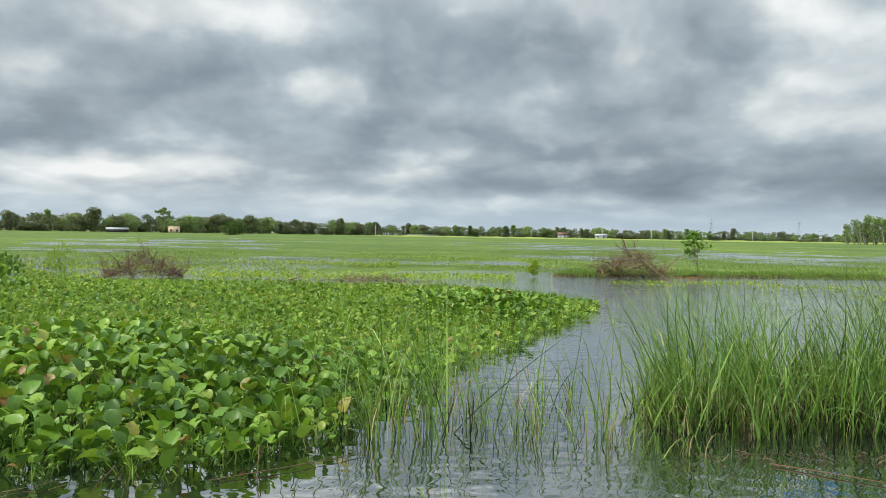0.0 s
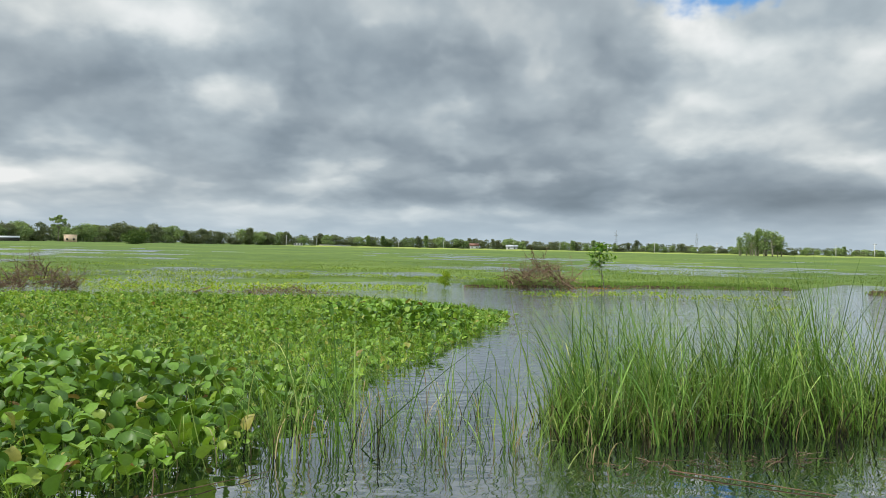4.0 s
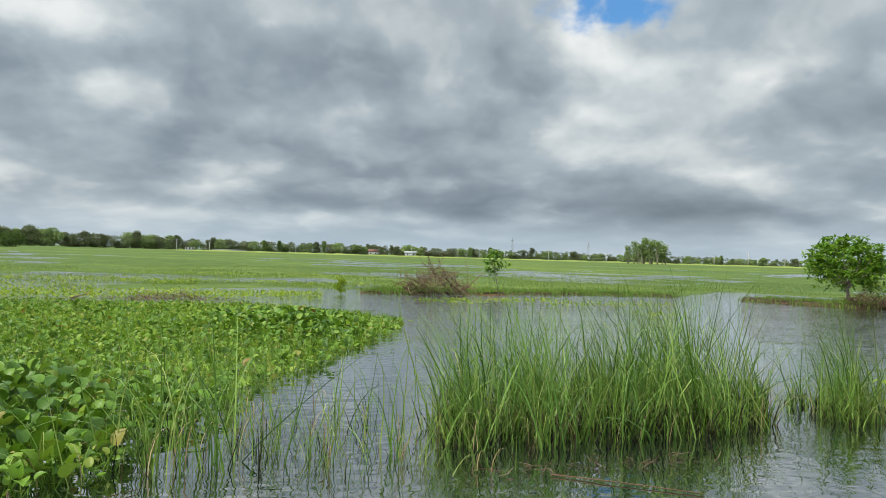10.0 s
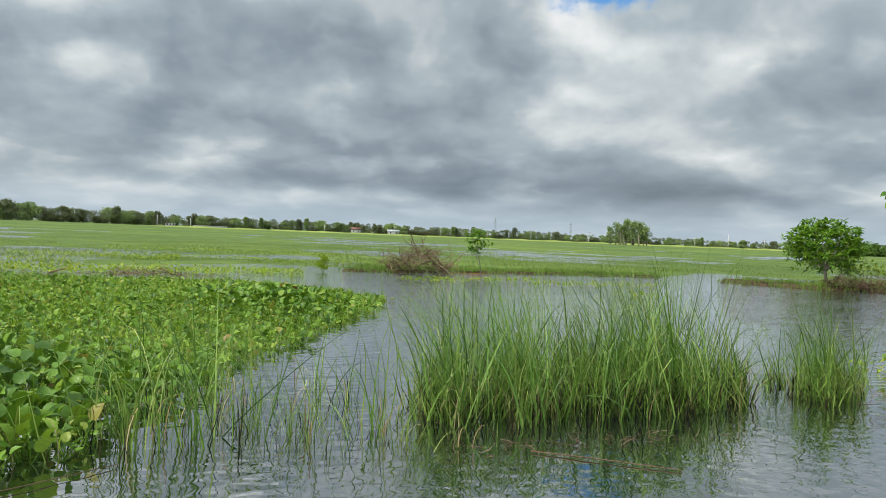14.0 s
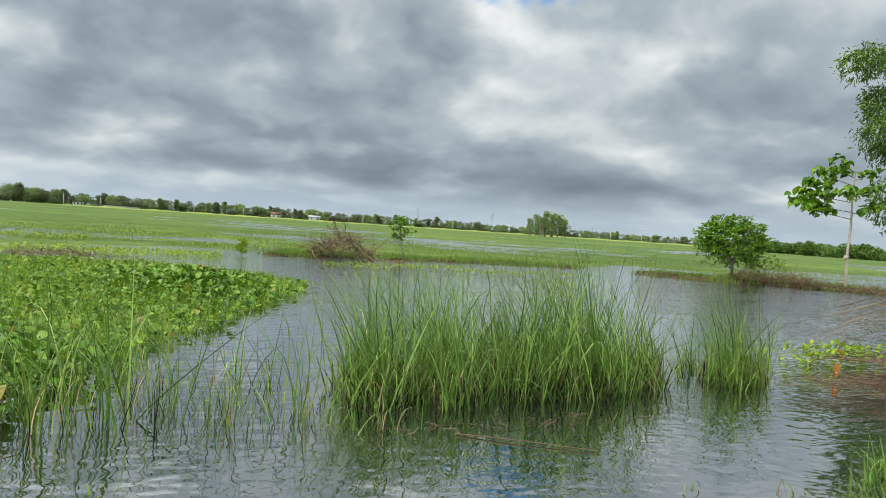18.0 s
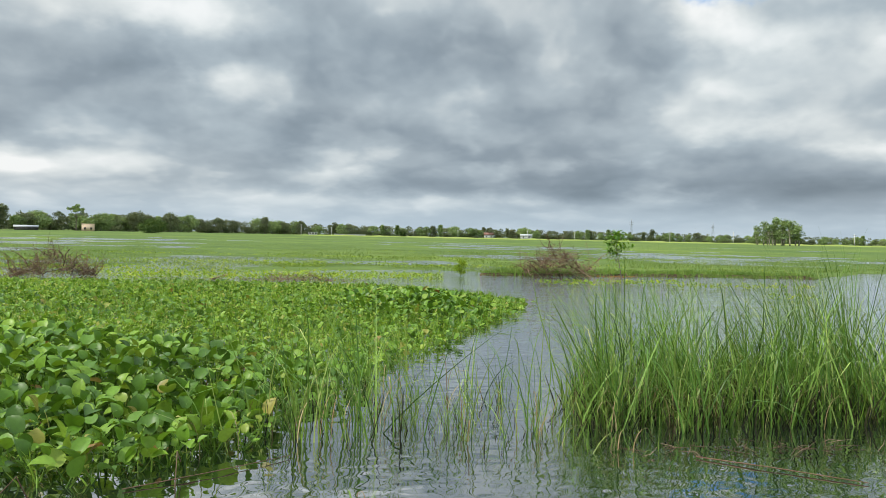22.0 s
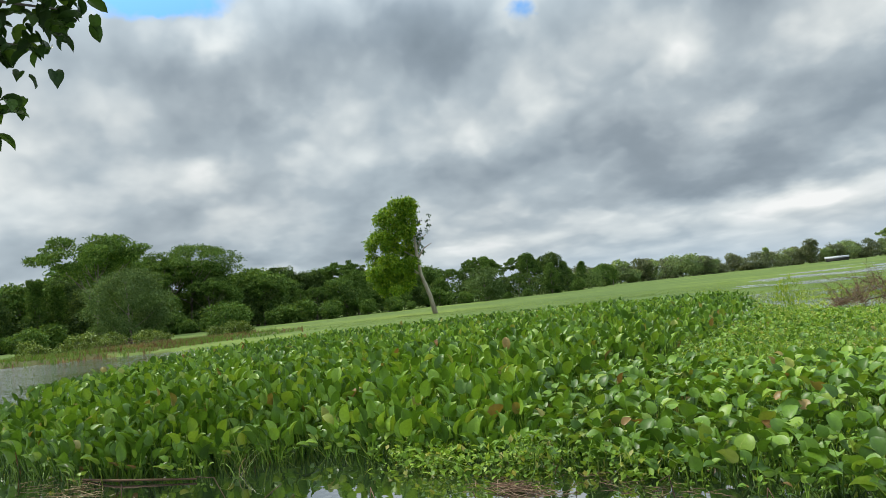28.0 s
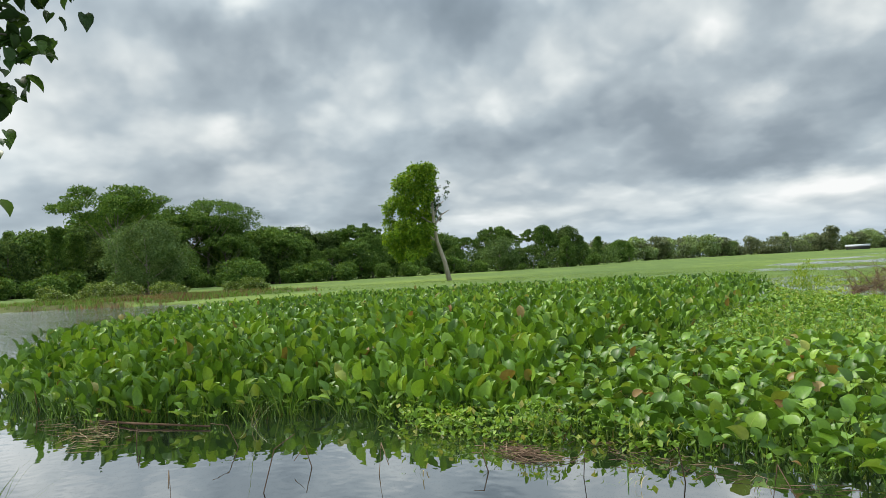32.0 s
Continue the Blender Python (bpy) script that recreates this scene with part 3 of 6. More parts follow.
def wave(x, y, scale, seed=0):
    """Smooth unevenness between about -1 and 1."""
    rs = np.random.RandomState(900 + seed)
    total = np.zeros_like(np.asarray(x, float))
    for i in range(7):
        a, ph, f = rs.uniform(0, 2 * math.pi), rs.uniform(0, 2 * math.pi), (0.6 + 0.35 * i) / scale
        total += np.sin((np.cos(a) * x + np.sin(a) * y) * f * 2 * math.pi + ph) / (1 + 0.4 * i)
    return total / 2.4


def at(az, r, z=0.0):
    return (-math.sin(radians(az)) * r, math.cos(radians(az)) * r, z)


def at_pose(az, r, z=0.0, turn=0.0, scale=1.0):
    sc = scale if isinstance(scale, tuple) else (scale, scale, scale)
    return Matrix.Translation(at(az, r, z)) @ Euler((0, 0, turn)).to_matrix().to_4x4() @ Matrix.Diagonal((*sc, 1))


# ---- ground and water ----
EDGE_X = [-80, -12, -6, -4.7, -3.6, -2, 0, 2, 3.5, 4.8, 6.6, 8.7, 14, 26, 80]
EDGE_Y = [-12, -2.4, -0.7, -0.1, 0.5, 1.2, 1.6, 2.0, 2.85, 3.75, 4.95, 6.35, 9.2, 13, 30]
FIELD_AZ = [-70, -56, -50, -45, -41, -38, -34, -30, -13, -5, 5, 15, 25, 35, 50, 64, 70, 76, 82, 88, 95, 130]
FIELD_R = [33, 31, 31, 32, 35, 36, 29, 26.5, 25, 25, 24, 24, 25, 28, 31, 36, 44, 50, 60, 72, 74, 80]
BANK = [(18.9, 23.0), (19.9, 21.2), (21.6, 20.2), (23.2, 18.4), (24.8, 16.6), (33, 12.8), (60, 6)]
BUND = [(4.6, 25.2), (8.2, 25.6), (13.2, 26.2), (16.8, 25.6)]
SHORE = [at(66, 62)[:2], at(71, 58)[:2], at(76, 55)[:2], at(82, 60)[:2], at(88, 72)[:2], at(98, 74)[:2]]


def off_line(x, y, line):
    best = np.full(np.shape(x), 1e9)
    for (ax, ay), (bx, by) in zip(line, line[1:]):
        dx, dy = bx - ax, by - ay
        u = np.clip(((x - ax) * dx + (y - ay) * dy) / (dx * dx + dy * dy), 0, 1)
        best = np.minimum(best, np.hypot(x - ax - u * dx, y - ay - u * dy))
    return best


def ground_height(x, y):
    """Height of the ground and how bare its soil is."""
    x, y = np.asarray(x, float), np.asarray(y, float)
    r, az = np.hypot(x, y), np.degrees(np.arctan2(-x, y))
    edge = np.interp(az, FIELD_AZ, FIELD_R) + 1.4 * wave(x, y, 9, 1)
    into = smooth(0, 3.2, r - edge) * (np.abs(az) < 128)
    field = 0.021 + 0.05 * wave(x, y, 34, 2) + 0.03 * wave(x, y, 9, 3) + 0.10 * smooth(90, 260, r) + 0.25 * smooth(500, 900, r)
    field += 0.25 * smooth(62, 70, az) * smooth(60, 90, r)
    field += 0.09 * smooth(26, 35, az) * smooth(32, 46, r)
    field -= 0.035 * smooth(48, 30, r) * smooth(24, 14, az) * smooth(-15, -10, az)
    field += 0.05 * smooth(-14, -19, az) * smooth(-42, -36, az) * smooth(44, 34, r)
    z = -0.5 + (field + 0.5) * into
    own = smooth(0, 0.8, np.interp(x, EDGE_X, EDGE_Y) + 0.12 * wave(x, y, 1.5, 4) + 0.06 * wave(x, y, 0.5, 7) - y)
    z = np.maximum(z, -0.5 + 0.62 * own + 0.1 * smooth(0.8, 5, np.interp(x, EDGE_X, EDGE_Y) - y))
    soil = np.zeros_like(z)
    for line, high, wide in ((BANK, 0.15, 1.1), (BUND, 0.10, 0.7), (SHORE, 0.3, 4.0)):
        near = 1 - smooth(wide * 0.35, wide, off_line(x, y, line) + 0.12 * wide * wave(x, y, 1.7 * wide, 5))
        z = np.maximum(z, -0.5 + (0.5 + high * (1 + 0.25 * wave(x, y, 1.1 * wide, 6))) * near)
        soil = np.maximum(soil, near * (0.75 if line is SHORE else 1.0))
    soil = np.maximum(soil, own * (r < 60))
    soil = np.maximum(soil, (z < -0.06) * (r < 90) * 1.0)
    return z, soil


def make_ground():
    rad = np.concatenate([[0.0], np.arange(0.6, 12, 0.3), np.arange(12, 40, 0.45), np.arange(40, 90, 1.2), np.geomspace(90, 3500, 110)])
    ang = np.concatenate([np.arange(-100, 110, 0.75), np.arange(110, 260, 5.0)])
    a, r = np.meshgrid(np.radians(ang), rad)
    x, y = -np.sin(a) * r, np.cos(a) * r
    z, soil = ground_height(x.ravel(), y.ravel())
    n = len(ang)
    idx = np.arange(len(rad) * n).reshape(len(rad), n)
    nxt = np.roll(idx, -1, axis=1)
    quads = np.stack([idx[:-1], idx[1:], nxt[1:], nxt[:-1]], axis=-1).reshape(-1, 4)
    me = mesh_of("ground", np.stack([x.ravel(), y.ravel(), z], 1), quads, GROUND, True)
    me.attributes.new("soil", "FLOAT", "POINT").data.foreach_set("value", soil.astype(np.float32))
    tagged(new("ground", me), "flat green flooded field with low muddy banks", "ground", kind="structure")
    k = 96
    ring = [(3400 * math.cos(2 * math.pi * i / k), 3400 * math.sin(2 * math.pi * i / k), 0.0) for i in range(k)]
    me = mesh_of("water", np.array(ring + [(0, 0, 0)]), np.array([(i, (i + 1) % k, k) for i in range(k)]), WATER, True)
    tagged(new("water", me), "dark rippled flood water mirroring a cloudy sky", "water", kind="structure")


make_ground()


# ---- water hyacinth mat ----
MAT_EDGE = [(-11.6, 1.0), (-9, 1.25), (-7.4, 1.6), (-6.75, 2.5), (-6.3, 3.3), (-5.6, 3.5), (-4.5, 3.85), (-3.3, 4.1), (-2.3, 4.12), (-1.3, 4.15), (-0.75, 4.6), (-0.5, 5.3),
            (-0.25, 5.85), (0.15, 6.9), (0.75, 8.2), (1.45, 9.6), (2.3, 11.4), (3.3, 13.8), (3.5, 14.7), (2.6, 16.4), (0.8, 18.2), (-2, 18.5), (-4, 18.8), (-6, 18.6),
            (-8, 18.5), (-10, 20), (-13.5, 23.5), (-18.5, 22), (-23, 18.5), (-25.5, 14), (-23.5, 8.8), (-17, 4.2), (-12.8, 1.9)]


def stand_height(x, y):
    """How tall the mat grows: tall at the left, knee high along the near edge, low weeds behind."""
    left = ((-9.2 + 4.9) * (y - 3.9) - (14.5 - 3.9) * (x + 4.9)) / 11.4
    tall = smooth(-1.9, 1.1, left + 0.35 * wave(x, y, 2.5, 11))
    near = 1 - smooth(6.2, 8.6, np.hypot(x, y) - 2.3 * smooth(-0.6, -3.6, x) + 0.5 * wave(x, y, 3, 12))
    patch = np.exp(-(((x - 1.1) / 1.3) ** 2 + ((y - 13.3) / 2.0) ** 2)) + 0.3 * np.exp(-(((x + 7.5) / 2.5) ** 2 + ((y - 15.5) / 2) ** 2))
    h = 0.13 + 0.22 * near + 0.24 * np.clip(patch, 0, 1)
    h = h + (0.62 - h) * tall
    rim = smooth(0.0, 1.7, off_line(x, y, MAT_EDGE[:20]))
    h = h * (0.5 + 0.5 * rim)
    return h * (1 + 0.13 * wave(x, y, 1.6, 13)), tall, np.maximum(near, np.clip(patch * 1.3, 0, 1))


def scatter(poly, per_m2, rs):
    xs, ys = [p[0] for p in poly], [p[1] for p in poly]
    n = int((max(xs) - min(xs)) * (max(ys) - min(ys)) * per_m2)
    x, y = rs.uniform(min(xs), max(xs), n), rs.uniform(min(ys), max(ys), n)
    keep = inside(x + 0.12 * wave(x, y, 0.9, 14), y + 0.12 * wave(x, y, 0.8, 15), poly)
    return x[keep], y[keep]


def stalks(heap, foot, top, thick):
    """Three-sided curved stalks from foot to top."""
    k = len(foot)
    mid = (foot + top) / 2 + np.random.RandomState(5).normal(0, 0.012, (k, 3))
    ring = np.array([(math.cos(a), math.sin(a), 0) for a in (0, 2.1, 4.2)])
    v = np.concatenate([foot[:, None] + ring * thick[:, None, None], mid[:, None] + ring * thick[:, None, None] * 1.1, top[:, None] + ring * thick[:, None, None] * 0.45], axis=1)
    q = np.array([(i * 3 + j, i * 3 + (j + 1) % 3, i * 3 + 3 + (j + 1) % 3, i * 3 + 3 + j) for i in range(2) for j in range(3)])
    heap.add(v.reshape(-1, 3), (q[None] + (np.arange(k) * 9)[:, None, None]).reshape(-1, 4))


def make_mat():
    rs = np.random.RandomState(3)
    leaves = Heap()
    x, y = scatter(MAT_EDGE, 150, rs)
    h, tall, near = stand_height(x, y)
    r = np.hypot(x, y)
    chance = np.where(tall > 0.5, np.clip(1.15 - (r - 7) / 16, 0.34, 1), np.clip(near * 1.1, 0.26, 1))
    keep = rs.uniform(0, 1, len(x)) < chance
    x, y, h, tall, near, r = (v[keep] for v in (x, y, h, tall, near, r))
    k = len(x)
    turn = rs.uniform(0, 2 * math.pi, k)
    out = np.stack([np.cos(turn), np.sin(turn), np.zeros(k)], 1)
    hh = h * rs.uniform(0.36, 1.12, k)
    foot = np.stack([x, y, np.full(k, -0.03)], 1)
    top = foot + out * (0.10 + 0.12 * hh)[:, None] * rs.uniform(0.3, 1.0, k)[:, None]
    top[:, 2] = hh * np.where(tall > 0.5, 0.80, 0.72)
    raise_ = np.where(tall > 0.5, rs.normal(1.2, 0.3, k), rs.normal(0.65, 0.42, k))
    size = np.where(tall > 0.5, rs.uniform(0.115, 0.185, k), rs.uniform(0.085, 0.14, k)) * np.where((tall < 0.5) & (near < 0.4), 0.85, 1.0)
    frames = leaf_frames(out, raise_, size, size * np.where(tall > 0.5, rs.uniform(0.52, 0.76, k), rs.uniform(0.68, 0.95, k)), rs.normal(0, 0.35, k))
    leaves.spread(BROAD, top, frames)
    close = r < 13
    stalks(leaves, foot[close], top[close], np.where(tall > 0.5, 0.008, 0.006)[close])
    mat = thing("water_hyacinth_mat", "dense floating mat of glossy green water hyacinth", "water hyacinth", kind="stuff")
    part("leaves", leaves.mesh("hyacinth_leaves", HYACINTH, True), mat, "broad glossy green leaves on stalks")
    # low small weeds that fill the mat between the hyacinths
    x, y = scatter(MAT_EDGE, 400, rs)
    h, tall, near = stand_height(x, y)
    r = np.hypot(x, y)
    bare = np.exp(-(((x + 4.6) / 1.6) ** 2 + ((y - 12.2) / 0.9) ** 2))
    keep = rs.uniform(0, 1, len(x)) < np.where(tall > 0.4, 0.06, np.clip(1.1 - 0.75 * near, 0.25, 1)) * (1 - 0.7 * bare)
    x, y, h, r = x[keep], y[keep], h[keep], r[keep]
    k = len(x)
    turn = rs.uniform(0, 2 * math.pi, k)
    out = np.stack([np.cos(turn), np.sin(turn), np.zeros(k)], 1)
    place = np.stack([x, y, rs.uniform(0.01, 1.0, k) * np.minimum(h, 0.22)], 1)
    size = rs.uniform(0.03, 0.07, k) * np.clip(r / 9, 0.7, 1.25)
    weeds = Heap()
    weeds.spread(SLIM, place, leaf_frames(out, rs.normal(0.5, 0.5, k), size, size * rs.uniform(0.5, 0.8, k), rs.normal(0, 0.4, k)))
    grass = blade_template(4, 0.7, 0.2, 1.0)
    pick = rs.uniform(0, 1, k) < 0.22
    weeds.spread(grass, place[pick] * (1, 1, 0), turned(turn[pick], rs.uniform(0.12, 0.3, pick.sum()), np.full(pick.sum(), 0.006)))
    low = thing("floating_weeds", "low carpet of small light green floating weeds", "weeds", kind="stuff")
    part("weed_leaves", weeds.mesh("weed_leaves", HYACINTH_LOW, True), low, "small pale green leaves")
    # plants along the open edge, one by one
    leaf_meshes = []
    for i in range(6):
        one, stem = Heap(), Heap()
        lean, high = 0.16 + 0.05 * i, 1.0
        foot = np.array([(0.02, 0.0, -0.08)])
        tip = np.array([(lean + 0.1, 0.0, high * (0.72 - 0.05 * i))])
        stalks(stem, foot, tip, np.array([0.022]))
        one.spread(BROAD, tip, leaf_frames(np.array([(1.0, 0, 0)]), np.array([1.15 - 0.14 * i]), np.array([0.38]), np.array([0.29]), np.array([0.25 * (i % 3 - 1)])))
        leaf_meshes.append((one.mesh("hyacinth_leaf", HYACINTH, True), stem.mesh("hyacinth_stalk", HYACINTH, True)))
    count = 0
    for (ax, ay), (bx, by) in zip(MAT_EDGE[:17], MAT_EDGE[1:18]):
        length = math.hypot(bx - ax, by - ay)
        for i in range(max(1, int(length / 0.16))):
            u = (i + rs.uniform(0, 1)) / max(1, int(length / 0.16))
            px, py = ax + u * (bx - ax) + rs.normal(0, 0.09), ay + u * (by - ay) + rs.normal(0, 0.12) + 0.05
            if math.hypot(px, py) > 9 or count >= 130:
                continue
            hh = float(stand_height(np.array([px]), np.array([py + 0.2]))[0][0]) * rs.uniform(0.5, 1.08)
            plant = thing("water_hyacinth", "single green water hyacinth plant at the mat's edge", "water hyacinth", Matrix.Translation((px, py, 0.0)), "hyacinths along the mat's edge")
            for j in range(rs.randint(6, 9)):
                blade, stem = leaf_meshes[rs.randint(0, 6)]
                leaf = part("leaf", blade, plant, m=Euler((0, 0, rs.uniform(0, 6.28))).to_matrix().to_4x4() @ Matrix.Diagonal((hh * rs.uniform(0.75, 1.1), hh * rs.uniform(0.8, 1.05), hh * rs.uniform(0.35, 1.12), 1)))
                part("stalk", stem, leaf, "swollen pale green stalk")
            count += 1


make_mat()


# ---- reeds ----
BLADES = [blade_template(7, b, 0.25, 1.0, d) for b, d in ((0.25, 0.8), (0.55, 1.1), (0.85, 1.5), (1.15, 2.1), (1.5, 2.7), (1.9, 3.4))]


def leaning(f, rs):
    """Blades that start out of plumb."""
    f[:, 0, 2] += f[:, 2, 2] * rs.normal(-0.03, 0.23, len(f))
    f[:, 1, 2] += f[:, 2, 2] * rs.normal(0, 0.2, len(f))
    return f


def reeds(poly, count, high, seed, single=180, light=False, bias=math.pi, slim=1.0, name="reed_clump", label="", tops=None):
    """A clump of grass blades: the nearest blades are parts of their own, the rest one mesh."""
    rs = np.random.RandomState(seed)
    cx, cy = np.mean([p[0] for p in poly]), np.mean([p[1] for p in poly])
    xs, ys = [p[0] for p in poly], [p[1] for p in poly]
    x, y = rs.uniform(min(xs), max(xs), count * 4), rs.uniform(min(ys), max(ys), count * 4)
    keep = inside(x, y, poly) & (wave(x, y, 0.42, seed) + rs.uniform(-0.55, 0.55, len(x)) > -0.05)
    if keep.sum() < 5:
        keep = inside(x, y, poly)
    x, y = x[keep][:count], y[keep][:count]
    k = len(x)
    top = high * (1 + 0.34 * wave(x, y, 1.1, seed + 1) + 0.1 * wave(x, y, 0.35, seed + 2)) * rs.beta(1.9, 1.7, k) * 1.56
    top = np.minimum(top, high * 1.32)
    if tops:
        top = top * np.interp(x, tops[0], tops[1])
    kind = rs.choice(6, k, p=[0.08, 0.14, 0.2, 0.22, 0.2, 0.16])
    kind = np.where(top < high * 0.6, np.clip(kind + 1, 0, 5), kind)
    ang = np.where(rs.uniform(0, 1, k) < 0.6, rs.normal(bias, 0.9, k), rs.uniform(0, 2 * math.pi, k))
    clump = thing(name, label, "reeds", Matrix.Translation((cx, cy, 0)))
    mats = (REED_LIGHT, REED) if light else (REED, REED_LIGHT)
    order = np.argsort(np.hypot(x, y))
    chosen = np.zeros(k, bool)
    chosen[order[:: max(1, k // max(1, single) // 2)][:single]] = True
    local = np.stack([x - cx, y - cy, np.full(k, -0.06)], 1)
    main, other = Heap(), Heap()
    for i, t in enumerate(BLADES):
        for heap, sel in ((main, (kind == i) & ~chosen & (np.arange(k) % 5 > 1)), (other, (kind == i) & ~chosen & (np.arange(k) % 5 <= 1))):
            if sel.any():
                heap.spread(t, local[sel], leaning(turned(ang[sel], top[sel], (0.002 + 0.0066 * rs.uniform(0, 1, sel.sum()) ** 2.0) * slim), rs))
    if main.count:
        tagged(part("blades", main.mesh("reed_blades", mats[0]), clump), kind="stuff")
    if other.count:
        tagged(part("pale_blades", other.mesh("pale_reed_blades", mats[1]), clump, "paler young blades"), kind="stuff")
    singles = [mesh_of("reed_blade", t[0] * (1, 0.006, 1), [t[1], t[2]], mats[0]) for t in BLADES]
    for i in np.nonzero(chosen)[0]:
        part("blade", singles[kind[i]], clump, m=Matrix.Translation(local[i]) @ Euler((rs.normal(0, 0.2), rs.normal(0, 0.2), ang[i])).to_matrix().to_4x4() @ Matrix.Scale(float(min(top[i], high)), 4))
    # short arching leaves round the foot
    short = Heap()
    n = max(2, count // (3 if count > 300 else 6))
    pick = rs.randint(0, k, n)
    short.spread(BLADES[5], local[pick] + rs.normal(0, 0.03, (n, 3)) * (1, 1, 0), leaning(turned(rs.uniform(0, 6.28, n), rs.uniform(0.22, 0.8, n) * high, rs.uniform(0.003, 0.008, n) * slim), rs))
    tagged(part("foot_blades", short.mesh("short_reed_blades", REED_LIGHT), clump, "short arching pale green leaves"), kind="stuff")
    # old sheaths low in the clump, coloured near-black for the dense shade there
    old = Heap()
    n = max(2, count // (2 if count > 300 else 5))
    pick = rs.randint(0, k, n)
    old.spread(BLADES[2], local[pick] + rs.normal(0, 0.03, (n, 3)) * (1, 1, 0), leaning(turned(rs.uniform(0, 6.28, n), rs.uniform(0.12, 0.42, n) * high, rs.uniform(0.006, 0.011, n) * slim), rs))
    tagged(part("old_sheaths", old.mesh("old_shaded_reed_sheaths", REED_FOOT_SHADE), clump, "old sheaths at the foot, coloured dark as clump shade"), kind="stuff")
    # dry bent blades near the foot
    dry = Heap()
    n = max(2, count // 16)
    pick = rs.randint(0, k, n)
    foot = local[pick] * (1.05, 1.05, 0) + rs.normal(0, 0.04, (n, 3)) * (1, 1, 0)
    dry.spread(BLADES[5], foot + (0, 0, 0.01), turned(rs.uniform(0, 6.28, n), rs.uniform(0.3, 0.6, n) * high, rs.uniform(0.003, 0.005, n)))
    tagged(part("dry_blades", dry.mesh("dry_reed_blades", STRAW), clump, "dry straw coloured bent blades"), kind="stuff")
    return clump


reeds([(1.55, 5.3), (1.8, 5.0), (2.2, 4.9), (3.0, 5.02), (3.6, 5.05), (4.15, 5.1), (4.6, 5.3), (5.0, 5.9), (4.7, 6.7), (3.6, 6.9), (2.4, 6.6), (1.7, 5.9)],
      3300, 1.08, 21, 220, label="large clump of tall green reeds standing in dark water",
      tops=((1.5, 2.0, 2.4, 2.95, 3.4, 3.9, 4.4, 4.9), (0.78, 1.0, 1.1, 0.84, 1.04, 1.1, 0.95, 0.7)))
reeds([(5.15, 5.5), (5.4, 5.15), (5.8, 5.2), (6.3, 5.75), (6.2, 6.3), (5.5, 6.2)], 620, 0.80, 22, 90, True, label="small bright green reed clump standing in open water")
SPARSE = [(-0.58, 5.05, 1.0), (-0.28, 4.95, 1.0), (-0.05, 4.9, 1.15), (0.12, 5.0, 1.1), (0.3, 5.2, 0.95), (0.45, 5.35, 0.9), (0.62, 4.95, 0.9), (0.78, 4.75, 0.8), (0.8, 5.35, 0.95),
          (1.05, 4.85, 0.85), (1.3, 5.2, 0.9), (1.33, 4.85, 0.6), (-0.3, 5.4, 1.0), (0.1, 5.6, 1.0), (0.55, 5.9, 1.0), (1.1, 5.9, 0.85), (1.5, 4.6, 0.5), (-0.75, 4.75, 0.7),
          (0.9, 6.4, 0.9), (0.2, 6.2, 0.8), (1.75, 4.45, 0.45), (6.7, 6.1, 0.75)]
for n_, (sx_, sy_, sh_) in enumerate(SPARSE):
    reeds([(sx_ - 0.16, sy_ - 0.13), (sx_ + 0.16, sy_ - 0.13), (sx_ + 0.18, sy_ + 0.15), (sx_ - 0.15, sy_ + 0.14)], 22 if sh_ > 0.7 else 12, 1.08 * sh_, 40 + n_, 12, n_ % 3 != 0, slim=0.55,
          name="reed_tuft", label="sparse tuft of thin green reeds rising from the water")
for n_, (sx_, sy_, sh_) in enumerate([(-0.35, 5.0, 1.2), (-0.02, 4.95, 1.3), (0.28, 5.1, 1.25), (0.62, 5.0, 1.22), (0.85, 5.3, 1.15), (1.25, 5.0, 1.1), (-0.62, 5.3, 1.0), (2.6, 5.6, 1.3), (3.4, 5.5, 1.32), (4.2, 5.6, 1.3), (4.4, 6.0, 1.3), (2.2, 5.3, 1.25)]):
    reeds([(sx_ - 0.12, sy_ - 0.1), (sx_ + 0.12, sy_ - 0.1), (sx_ + 0.12, sy_ + 0.1), (sx_ - 0.12, sy_ + 0.1)], 6, 0.78 * sh_, 80 + n_, 6, slim=0.55, name="reed_stem_group", label="few tall thin reed stems leaning above the water")


